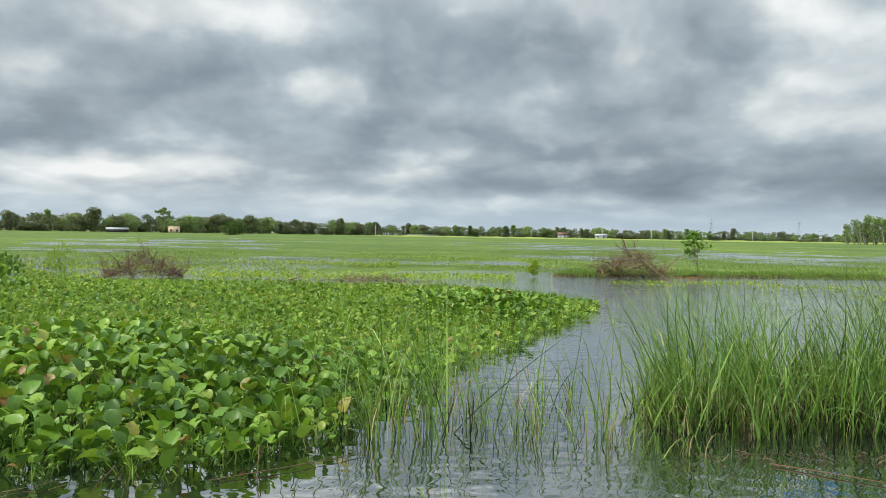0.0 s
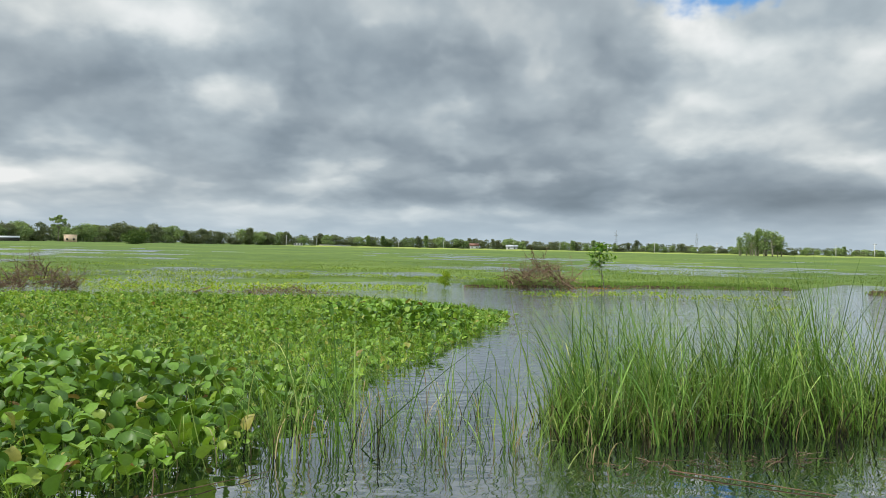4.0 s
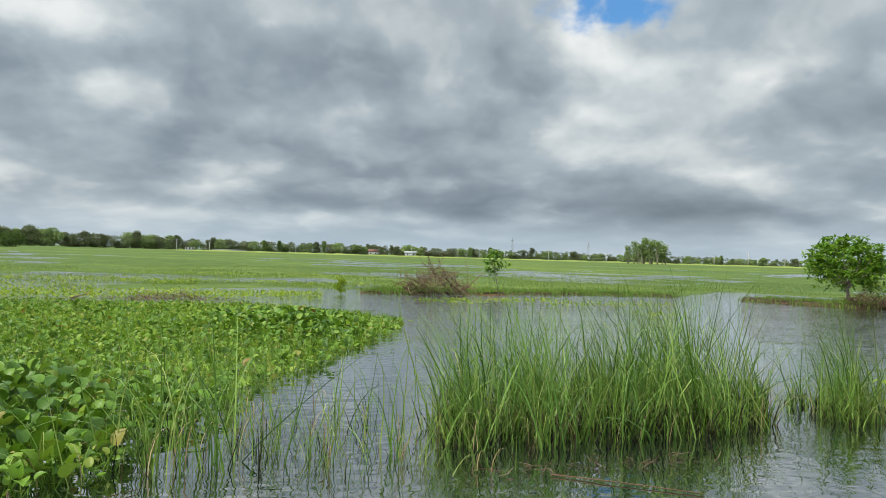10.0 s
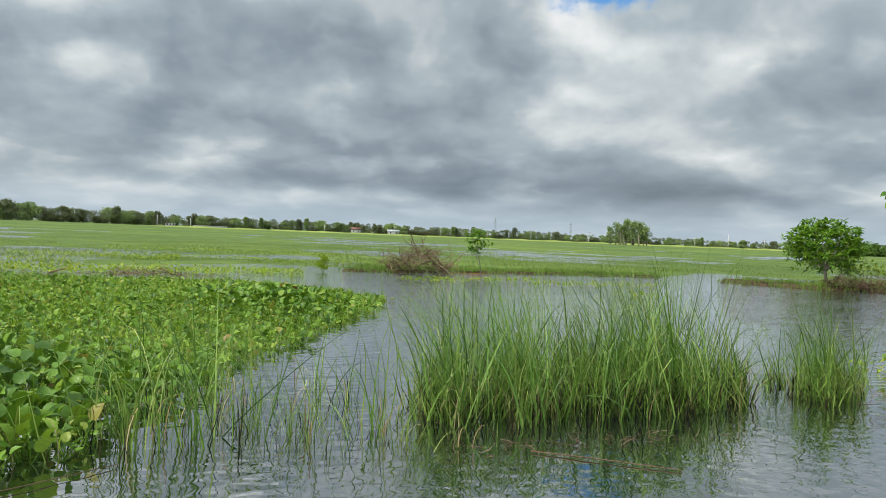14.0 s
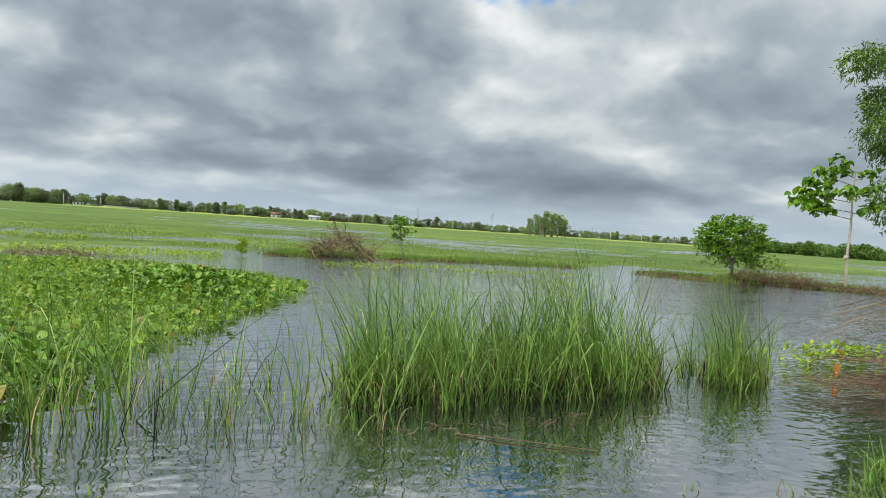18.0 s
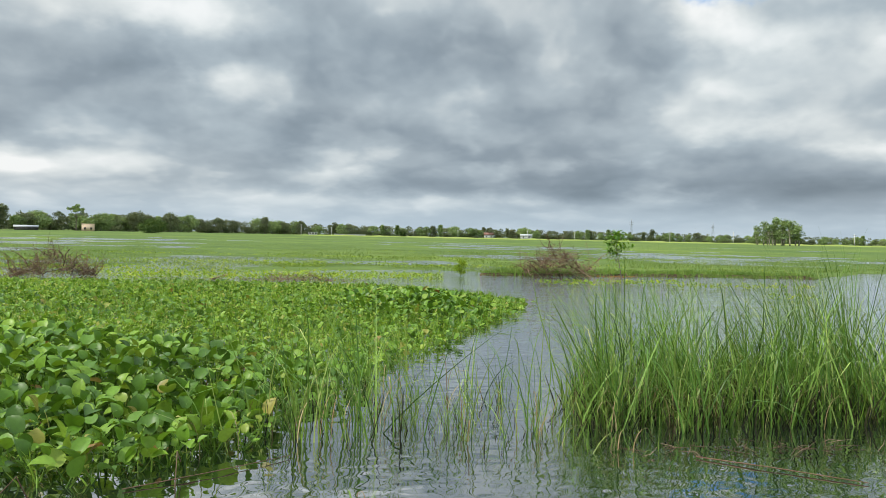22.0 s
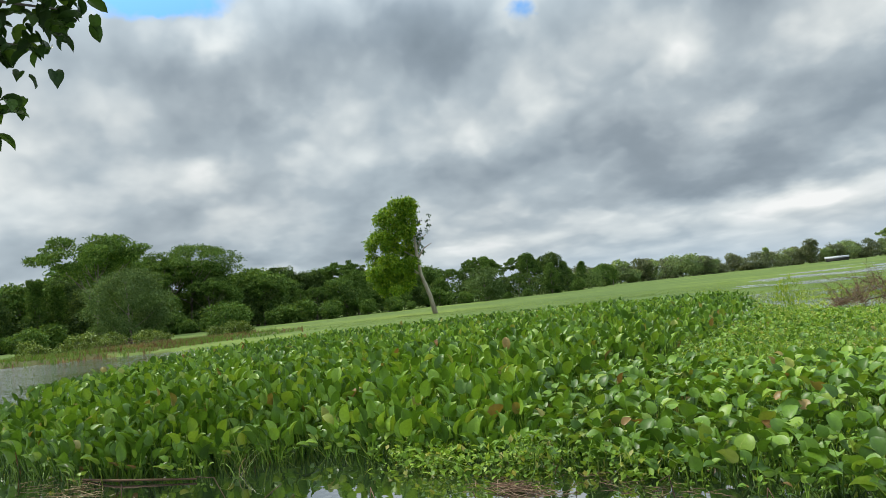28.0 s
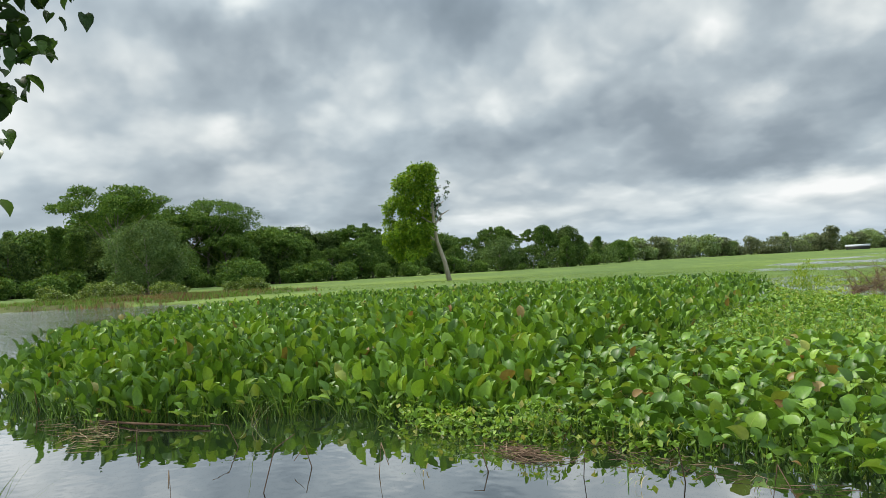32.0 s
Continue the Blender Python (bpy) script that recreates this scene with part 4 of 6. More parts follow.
# ---- flooded field beyond the pond ----
def make_field():
    rs = np.random.RandomState(8)
    blades = Heap()
    for i in range(8):
        t = blade_template(3, 0.5, 0.2, 1.0, 1.4)
        blades.spread(t, np.array([(rs.normal(0, 0.09), rs.normal(0, 0.09), -0.06)]), turned(rs.uniform(0, 6.28, 1), rs.uniform(0.6, 1.1, 1), np.array([0.035])))
    tuft = (np.concatenate(blades.verts), np.concatenate(blades.quads), np.concatenate(blades.tris))
    n = 95000
    az = rs.uniform(-62, 80, n)
    r = np.exp(rs.uniform(math.log(24), math.log(85), n))
    x, y = -np.sin(np.radians(az)) * r, np.cos(np.radians(az)) * r
    z, soil = ground_height(x, y)
    gap = wave(x, y, 17, 31) + 0.6 * wave(x, y, 6, 32) + 0.5 * wave(x, y, 45, 33)
    keep = (z > -0.16) & (gap > -0.45 + 0.3 * smooth(60, 20, r)) & (soil < 0.9) & ~((az > 60) & (r < 60))
    x, y, z, r = x[keep], y[keep], z[keep], r[keep]
    k = len(x)
    size = rs.uniform(0.05, 0.12, k) * (1 - 0.35 * smooth(40, 85, r))
    field = Heap()
    field.spread(tuft, np.stack([x, y, np.maximum(z, 0)], 1), turned(rs.uniform(0, 6.28, k), size))
    ob = thing("field_grass", "thin green rice grass standing in a flooded field", "grass", kind="stuff")
    part("tufts", field.mesh("field_tufts", RICE), ob, "short green grass tufts")
    # yellow-green floating weed drifts at the near edge of the field
    drift = Heap()
    n = 80000
    az = rs.uniform(-34, 46, n)
    r = 17.3 + 44 * rs.uniform(0, 1, n) ** 1.7
    x, y = -np.sin(np.radians(az)) * r, np.cos(np.radians(az)) * r
    band = wave(x * 0.35, y, 7, 35) + 0.6 * wave(x * 0.5, y, 3, 36)
    keep = (band > np.where((az > -7) & (r < 24.5), -0.45, np.where((az > 2) & (r < 34), -0.1, 0.75))) & ~inside(x, y, MAT_EDGE) & ((r > 21.4 + 0.8 * wave(x, y, 4, 38)) | (az < -12)) & (off_line(x, y, BUND) > 0.8) & ~((np.abs(az - 20.8) < 3.4) & (r < 23.0))
    x, y, r = x[keep], y[keep], r[keep]
    k = len(x)
    turn = rs.uniform(0, 6.28, k)
    out = np.stack([np.cos(turn), np.sin(turn), np.zeros(k)], 1)
    size = rs.uniform(0.065, 0.125, k)
    drift.spread(SLIM, np.stack([x, y, rs.uniform(0.01, 0.12, k)], 1), leaf_frames(out, rs.normal(0.5, 0.4, k), size, size * 0.6, rs.normal(0, 0.3, k)))
    ob = thing("weed_drifts", "yellow green drifts of floating weed on shallow water", "weeds", kind="stuff")
    part("weed_leaves", drift.mesh("drift_leaves", SUNNY), ob, "yellow green leaves")
    # rough grass on the low banks
    rough = Heap()
    for line, wide, count, high in ((BUND, 0.85, 3200, 0.17), (BANK[:6], 1.1, 2600, 0.15), (SHORE, 4.5, 5200, 0.34)):
        seg = rs.randint(0, len(line) - 1, count)
        u = rs.uniform(0, 1, count)
        a, b = np.array(line)[seg], np.array(line)[seg + 1]
        p = a + (b - a) * u[:, None] + rs.normal(0, wide * 0.55, (count, 2))
        zz = ground_height(p[:, 0], p[:, 1])[0]
        ok = zz > -0.08
        high = high * (1 + 0.5 * wave(p[ok, 0], p[ok, 1], 5.0, 37))
        rough.spread(tuft, np.stack([p[ok, 0], p[ok, 1], np.maximum(zz[ok], 0)], 1), turned(rs.uniform(0, 6.28, ok.sum()), rs.uniform(0.4, 1.1, ok.sum()) * high))
    ob = thing("bank_grass", "rough green grass along low muddy field banks", "grass", kind="stuff")
    part("tufts", rough.mesh("bank_tufts", REED_LIGHT), ob, "green grass tufts")
    dry = Heap()
    a = np.clip(rs.normal(73.0, 4.2, 4200), 62, 84)
    r = np.interp(a, [64, 71, 76, 84], [66, 60, 58, 66]) + rs.normal(0, 3.4, 4200)
    p = np.stack([-np.sin(np.radians(a)) * r, np.cos(np.radians(a)) * r], 1)
    dry.spread(tuft, np.stack([p[:, 0], p[:, 1], np.maximum(ground_height(p[:, 0], p[:, 1])[0], 0)], 1), turned(rs.uniform(0, 6.28, 4200), rs.uniform(0.2, 1.0, 4200) * 0.42))
    ob = thing("dry_weeds", "reddish brown dry weeds along a far shore", "weeds", kind="stuff")
    part("tufts", dry.mesh("dry_tufts", DRY_WEED), ob, "reddish brown dry stems")


make_field()


# ---- trees ----
def clump_leaves(rs, centres, radii, count, size, slim=0.55, droop=-0.1, template=KITE, flat=0.75):
    """Leaves on the outside of many rounded clumps."""
    centres, radii = np.asarray(centres, float), np.asarray(radii, float)
    pick = rs.choice(len(centres), count, p=radii ** 2 / (radii ** 2).sum())
    d = rs.normal(0, 1, (count, 3))
    d[:, 2] += 0.35
    d /= np.linalg.norm(d, axis=1)[:, None]
    rr = radii[pick] * (rs.uniform(0.35, 1.0, count) ** 0.45) * (1 + 0.16 * rs.normal(0, 1, count))
    p = centres[pick] + d * rr[:, None] * (1, 1, flat)
    out = d * (1, 1, 0) + rs.normal(0, 0.35, (count, 3)) * (1, 1, 0)
    out /= np.linalg.norm(out, axis=1)[:, None] + 1e-9
    s = size * rs.uniform(0.6, 1.35, count)
    h = Heap()
    h.spread(template, p, leaf_frames(out, rs.normal(droop, 0.75, count), s, s * slim, rs.normal(0, 0.9, count)))
    return h


def make_tree(name, label, seed, high, wide, stem, clumps, leaves, size, mat, bark=BARK, shape="round", group="", slim=0.6, droop=-0.1, trunk_r=0.16, lump=1.0):
    """A tapered trunk with limbs to its leaf clumps; height and width in metres."""
    rs = np.random.RandomState(seed)
    centres, radii = [], []
    for i in range(clumps):
        a, u = rs.uniform(0, 6.28), (i + 0.5) / clumps
        if shape == "flat":
            zz = high * (0.6 + 0.37 * rs.uniform(0, 1) ** 0.6 * (1 - 0.4 * u)) ; rad = wide * 0.5 * math.sqrt(u) ; cr = wide * rs.uniform(0.07, 0.12)
        elif shape == "slender":
            zz = stem + (high - stem) * u ; rad = wide * 0.32 * rs.uniform(0.2, 1) * (1.1 - 0.6 * u) ; cr = wide * rs.uniform(0.16, 0.26)
        elif shape == "cone":
            zz = stem + (high - stem) * u * 0.92 ; rad = wide * 0.42 * (1 - u) * rs.uniform(0.5, 1) ; cr = wide * rs.uniform(0.12, 0.2) * (1.15 - 0.6 * u)
        else:
            ph = math.acos(1 - 1.95 * u) ; rad = wide * 0.36 * math.sin(ph) * rs.uniform(0.6, 1.08)
            zz = stem + (high - stem) * (0.46 + 0.42 * math.cos(ph)) ; cr = wide * rs.uniform(0.14, 0.22)
        centres.append((rad * math.cos(a), rad * math.sin(a), zz)), radii.append(cr * lump)
    top = thing(name, label, "tree" if stem > 0.3 else "bush", group=group)
    wood = Heap()
    lean = rs.normal(0, 0.03 * high, 2)
    spine = [(lean[0] * u * u, lean[1] * u * u, -0.3 + (high * 0.78 + 0.3) * u) for u in (0, 0.2, 0.45, 0.7, 1.0)]
    tube(wood, spine, [trunk_r * 1.25, trunk_r, trunk_r * 0.75, trunk_r * 0.5, trunk_r * 0.2], 7)
    for c in centres[:: max(1, clumps // 12)]:
        z0 = max(stem * 0.7, c[2] - 0.35 * high)
        u = z0 / (high * 0.78)
        a = Vector((lean[0] * u * u, lean[1] * u * u, z0))
        b = Vector(c)
        mid = a.lerp(b, 0.5) + Vector((0, 0, -0.06 * high * 0.4))
        tube(wood, [a, mid, b], [trunk_r * 0.3, trunk_r * 0.2, trunk_r * 0.08], 5)
    part("trunk", wood.mesh("trunk", bark, True), top, "grey trunk with limbs")
    part("crown", clump_leaves(rs, centres, radii, leaves, size, slim, droop, flat=0.45 if shape == "flat" else 0.75).mesh("crown", mat), top, "leafy crown")
    return top


def far_wood():
    """The belt of trees round the far side of the field."""
    rs = np.random.RandomState(51)
    kinds = []
    for i, (high, wide, shape, stem, mat) in enumerate(((11, 10, "round", 0.6, FAR_TREE_HAZED), (12, 10, "round", 1.0, FAR_DARK_HAZED), (9, 11, "round", 0.2, FAR_TREE_HAZED), (13, 6, "slender", 2, FAR_TREE_HAZED),
                                                       (11, 12, "round", 1.0, FAR_TREE_HAZED), (6, 10, "round", 0.1, FAR_DARK_HAZED), (13, 8, "slender", 2, FAR_DARK_HAZED))):
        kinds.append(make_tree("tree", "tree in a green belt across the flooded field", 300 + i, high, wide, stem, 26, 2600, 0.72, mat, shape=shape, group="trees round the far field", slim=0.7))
        kinds[-1].matrix_basis = at_pose(150 + 3 * i, 600)
    belt = Heap()
    az = 42.5
    while az > -62:
        # the belt lies nearer at both ends
        r = float(np.interp(az, [-62, -46, -38, -8, 6, 22, 30, 38, 43], [330, 420, 620, 640, 560, 470, 430, 370, 330]))
        s = float(np.interp(az, [-62, -44, -36, -20, 0, 8, 20, 30, 43], [0.42, 0.45, 0.58, 0.76, 0.82, 0.95, 1.0, 1.0, 1.05]))
        i = rs.choice(7, p=[0.22, 0.18, 0.18, 0.06, 0.16, 0.14, 0.06])
        k = s * rs.uniform(0.68, 1.12)
        copy_thing(kinds[i], at_pose(az + rs.uniform(-0.2, 0.2), r + rs.uniform(-6, 14), 0.05, rs.uniform(0, 6.28), (k * rs.uniform(1.0, 1.4), k * rs.uniform(1.0, 1.4), k)))
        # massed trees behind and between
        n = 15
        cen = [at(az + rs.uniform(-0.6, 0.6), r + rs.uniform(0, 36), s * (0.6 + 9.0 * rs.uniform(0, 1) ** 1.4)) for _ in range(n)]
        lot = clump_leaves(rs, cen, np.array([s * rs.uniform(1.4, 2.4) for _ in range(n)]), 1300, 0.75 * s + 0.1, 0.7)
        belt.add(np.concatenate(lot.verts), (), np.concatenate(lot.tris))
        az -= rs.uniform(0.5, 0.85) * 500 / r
    # this foliage also has its haze in the leaf colour
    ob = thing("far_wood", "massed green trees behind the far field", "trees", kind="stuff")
    part("foliage", belt.mesh("far_foliage", FAR_DARK_HAZED), ob, "massed far foliage")


far_wood()


def near_wood():
    """The dark wood on the left shore."""
    rs = np.random.RandomState(61)
    kinds = []
    for i, (high, wide, shape, stem, mat, leaves) in enumerate(((13, 11, "round", 0.8, FOREST_DARK, 11000), (15, 10, "round", 1.5, FOREST_MID, 11000), (11, 10, "round", 0.3, FOREST_DARK, 10000),
                                                               (14, 7, "slender", 5, FOREST_MID, 8000), (8, 10, "round", 0.1, FOREST_MID, 9000), (14, 12, "flat", 4, FOREST_MID, 9000))):
        kinds.append(make_tree("tree", "tall leafy tree in a dark green wood", 400 + i, high, wide, stem, 75, leaves * 3 // 2, 0.34, mat, shape=shape, group="trees of the dark wood", slim=0.65, trunk_r=0.24, lump=0.58))
        kinds[-1].matrix_basis = at_pose(140 + 4 * i, 260)
    # azimuth, distance and the height that the tree tops reach there
    top_az = [37, 39.5, 42.5, 46, 50, 53, 58, 61.5, 66, 68, 72, 80, 84, 88, 92, 99]
    top_el = [1.2, 1.6, 2.9, 3.2, 3.0, 3.0, 4.2, 4.2, 4.1, 5.0, 5.6, 5.3, 4.8, 4.4, 3.4, 3.2]
    away = [330, 225, 195, 190, 185, 180, 165, 160, 150, 145, 135, 125, 122, 120, 125, 130]
    az = 38.5
    while az < 99:
        r = float(np.interp(az, top_az, away))
        want = 1.35 + r * math.tan(radians(float(np.interp(az, top_az, top_el))))
        for row in range(3):
            i = rs.choice(6)
            base = (13, 15, 11, 14, 8, 14)[i]
            k = want * (rs.uniform(0.78, 1.02) if row else rs.uniform(0.5, 0.85)) / base * (1 + 0.06 * row)
            copy_thing(kinds[i], at_pose(az + rs.uniform(-0.8, 0.8), r + row * 9 + rs.uniform(-3, 3), 0.2, rs.uniform(0, 6.28), (k * rs.uniform(0.85, 1.15), k * rs.uniform(0.85, 1.15), k)))
        az += rs.uniform(1.5, 2.4)
    # undergrowth that closes the wood
    cen, rad = [], []
    for i in range(620):
        a = rs.uniform(39.5, 99) if i < 420 else rs.uniform(37.5, 53)
        r = float(np.interp(a, top_az, away))
        cen.append(at(a, r + rs.uniform(-4, 16), rs.uniform(0.3, 4.8))), rad.append(rs.uniform(1.2, 2.2))
    ob = thing("undergrowth", "dark tangled undergrowth closing the wood", "undergrowth", kind="stuff")
    part("foliage", clump_leaves(rs, cen, rad, 42000, 0.46, 0.65).mesh("undergrowth_leaves", FOREST_DARK), ob, "dark green leaves")
    # bushes along the foot of the wood
    low = make_tree("bush", "rounded leafy bush at the foot of a wood", 420, 3.2, 4.6, 0.2, 16, 3000, 0.34, FOREST_MID, group="bushes under the wood", trunk_r=0.08)
    low.matrix_basis = at_pose(40.5, 200, 0.1)
    az = 42.0
    while az < 97:
        r = float(np.interp(az, top_az, away)) - rs.uniform(2, 17)
        k = rs.uniform(0.4, 1.35)
        copy_thing(low, at_pose(az, r, 0.1, rs.uniform(0, 6.28), (k * 1.1, k * 1.1, k)))
        az += rs.uniform(1.2, 3.2)


near_wood()


def single_trees():
    # the broad flat-crowned tree that tops the wood
    for az, r, high, wide, seed in ((76.0, 118, 16.4, 15, 431), (69.8, 150, 17.2, 19, 432)):
        t = make_tree("rain_tree", "wide flat-topped tree with open limbs above a wood", seed, high, wide, 6, 56, 17000, 0.34, FOREST_MID, BARK, "flat", "flat-topped trees", trunk_r=0.3)
        t.matrix_basis = at_pose(az, r, 0.2)
    t = make_tree("willow_bush", "large grey-green feathery bush on a far shore", 433, 8.6, 10.5, 0.2, 70, 19000, 0.25, FOREST_GREY, BARK, "round", slim=0.45, lump=0.6, droop=-0.4, trunk_r=0.14)
    t.matrix_basis = at_pose(74.0, 84, 0.1)
    t = make_tree("shore_bush", "light green rounded bush at the water's edge", 434, 3.7, 5.2, 0.1, 26, 6000, 0.2, SHORE_LEAF, BARK, slim=0.5, trunk_r=0.06)
    t.matrix_basis = at_pose(85.2, 71, 0.0)
    t = make_tree("broad_leaved_bush", "dark green broad-leaved bush under tall trees", 435, 4.2, 8.0, 0.2, 24, 5000, 0.36, FOREST_MID, BARK, trunk_r=0.08)
    t.matrix_basis = at_pose(67.4, 118, 0.1)
    t = make_tree("round_tree", "rounded grey-green tree before a dark wood", 436, 7.6, 9.0, 0.6, 26, 6500, 0.38, FOREST_GREY, BARK, trunk_r=0.15)
    t.matrix_basis = at_pose(47.6, 165, 0.1)
    t = make_tree("field_bush", "dark green spreading bush standing in a field", 437, 4.6, 11.0, 0.2, 22, 2600, 0.6, FOREST_DARK, BARK, trunk_r=0.12)
    t.matrix_basis = at_pose(14.5, 300, 0.0)
    t = make_tree("flat_topped_tree", "tall flat-topped tree above a far house", 438, 14.5, 8.5, 8, 16, 1600, 0.7, FAR_TREE_HAZED, BARK, "flat", trunk_r=0.3)
    t.matrix_basis = at_pose(19.5, 455, 0.0)
    # low shrubs scattered along the left shore
    rs = np.random.RandomState(72)
    low = make_tree("shore_shrub", "low olive green shrub on a weedy shore", 442, 1.5, 2.2, 0.05, 12, 1500, 0.16, SHORE_LEAF, BARK, group="shrubs along the shore", trunk_r=0.03)
    low.matrix_basis = at_pose(80.4, 66.5, 0.15)
    for i in range(17):
        a, k = rs.uniform(65, 83), rs.uniform(0.45, 1.15)
        copy_thing(low, at_pose(a, float(np.interp(a, [64, 71, 76, 84], [70, 64, 62, 70])) + rs.uniform(-2, 7), 0.15, rs.uniform(0, 6.28), (k * 1.2, k * 1.2, k)))
    # banana plants at the wood's foot
    for i in range(9):
        az, k = 86.6 + 0.72 * i + rs.uniform(-0.2, 0.2), rs.uniform(0.75, 1.1)
        t = thing("banana_plant", "tall banana plant with torn pale green leaves", "banana plant", at_pose(az, 92 + rs.uniform(-3, 3), 0.2, rs.uniform(0, 6.28), k), "banana plants at the wood's edge")
        h = Heap()
        tube(h, [(0, 0, -0.3), (0.03, 0, 1.0), (0, 0.04, 2.0)], [0.16, 0.13, 0.09], 8)
        part("stem", h.mesh("banana_stem", FOREST_GREY, True), t, "thick green stem")
        for j in range(8):
            h = Heap()
            a = 0.8 * j + rs.uniform(-0.3, 0.3)
            rise = rs.uniform(0.1, 1.2)
            L = rs.uniform(1.4, 2.0)
            h.spread(SLIM, np.array([(0.08 * math.cos(a), 0.08 * math.sin(a), rs.uniform(1.6, 2.0))]), leaf_frames(np.array([(math.cos(a), math.sin(a), 0.0)]), np.array([rise]), np.array([L]), np.array([0.6]), np.array([rs.normal(0, 0.3)])))
            part("leaf", h.mesh("banana_leaf", FOREST_GREY, True), t)
    # small upright weeds in the shallow water
    for az, r, high, wide, seed in ((25.9, 23.0, 0.95, 0.9, 450), (-8.4, 24.2, 0.55, 0.42, 451)):
        t = make_tree("upright_weed", "small upright light green weed in shallow water", seed, high, wide, 0.04, 14, 420, 0.11, SUNNY, REED, "round", slim=0.2, droop=0.9, trunk_r=0.01)
        t.matrix_basis = at_pose(az, r, 0.0)
    # slender eucalyptus grove out in the field
    rs = np.random.RandomState(71)
    first = make_tree("eucalyptus", "slender pale-stemmed tree in a small field grove", 440, 11.8, 3.8, 3.6, 14, 1000, 0.45, FAR_TREE_HAZED, PALE_BARK, "slender", "grove of slender trees", trunk_r=0.16)
    first.matrix_basis = at_pose(-31.4, 352, 0.0)
    for i in range(15):
        k = rs.uniform(0.75, 1.05) * (0.55 + 0.45 * math.sin(math.pi * (i + 1) / 16))
        w = k * rs.uniform(1.4, 2.1)
        copy_thing(first, at_pose(-30.3 - 2.6 * i / 14 + rs.uniform(-0.25, 0.25), 352 + rs.uniform(-10, 10), 0.0, rs.uniform(0, 6.28), (w, w, k)))
    # bushes far right beyond the bank
    low = make_tree("hedge_bush", "dark rounded bush in a far hedge", 441, 3.4, 5.0, 0.1, 14, 1400, 0.5, FOREST_MID, BARK, group="far hedge", trunk_r=0.08)
    low.matrix_basis = at_pose(-47.0, 240, 0.0)
    for i in range(22):
        k = rs.uniform(0.6, 1.25)
        copy_thing(low, at_pose(-46.4 - 0.55 * i + rs.uniform(-0.2, 0.2), 245 - 2 * i + rs.uniform(-10, 10), 0.0, rs.uniform(0, 6.28), (k * 1.3, k * 1.3, k)))


single_trees()


def vine_tree():
    """The leaning dead trunk with a curtain of vines on one side."""
    rs = np.random.RandomState(81)
    r0 = 76.0
    base = thing("vine_covered_tree", "leaning pale trunk hung with a thick curtain of vines", "tree", at_pose(51.8, r0, 0.0, radians(51.8)))
    # local axes: x to the right as seen from the pond, y away, z up
    spine = [(0.25, 0, -0.4), (-0.2, 0, 2.0), (-0.9, 0, 4.2), (-1.15, 0, 6.2), (-1.2, 0, 9.0), (-1.0, 0, 11.4)]
    wood = Heap()
    tube(wood, spine, [0.29, 0.22, 0.19, 0.16, 0.12, 0.07], 9)
    for b in ((-3.6, 0.4, 10.2), (-4.6, -0.3, 7.6), (-4.2, 0.5, 4.8), (-2.8, -0.5, 5.2), (0.0, 0.2, 8.4), (0.5, -0.2, 7.4)):
        a = Vector((-1.15, 0, max(4.4, b[2] - 1.6)))
        tube(wood, [a, a.lerp(Vector(b), 0.5) + Vector((0, 0, 0.35)), b], [0.11, 0.07, 0.03], 5)
    part("trunk", wood.mesh("vine_trunk", PALE_BARK, True), base, "pale leaning trunk with bare limbs")
    centres, radii = [], []
    for i in range(105):
        u = rs.uniform(0, 1)
        z = 2.6 + 9.4 * u
        left = np.interp(z, [2.4, 3.4, 5.2, 7.5, 9.5, 11.2, 12.3], [-6.0, -6.8, -6.7, -7.1, -6.0, -4.3, -2.2])
        right = np.interp(z, [2.4, 3.4, 5.2, 8, 12.3], [-3.0, -2.0, -1.4, -1.2, -0.9])
        x = left + 0.7 + (right - left - 0.9) * rs.uniform(0, 1) ** 0.9
        centres.append((x, rs.uniform(-1.7, 1.7) * (1 - 0.4 * u), z)), radii.append(rs.uniform(0.32, 0.8))
    part("vines", clump_leaves(rs, centres, radii, 27000, 0.29, 0.5, -0.6, flat=1.1).mesh("vine_leaves", VINE), base, "thick curtain of yellow-green vine leaves")
    bits = [(-0.9 + rs.uniform(-0.2, 0.35) + (1.3 if rs.uniform(0, 1) < 0.18 else 0), rs.uniform(-0.3, 0.3), z) for z in rs.uniform(6.2, 11.6, 26)]
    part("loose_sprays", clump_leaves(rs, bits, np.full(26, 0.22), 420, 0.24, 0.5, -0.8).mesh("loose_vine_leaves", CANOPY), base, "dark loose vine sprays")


vine_tree()


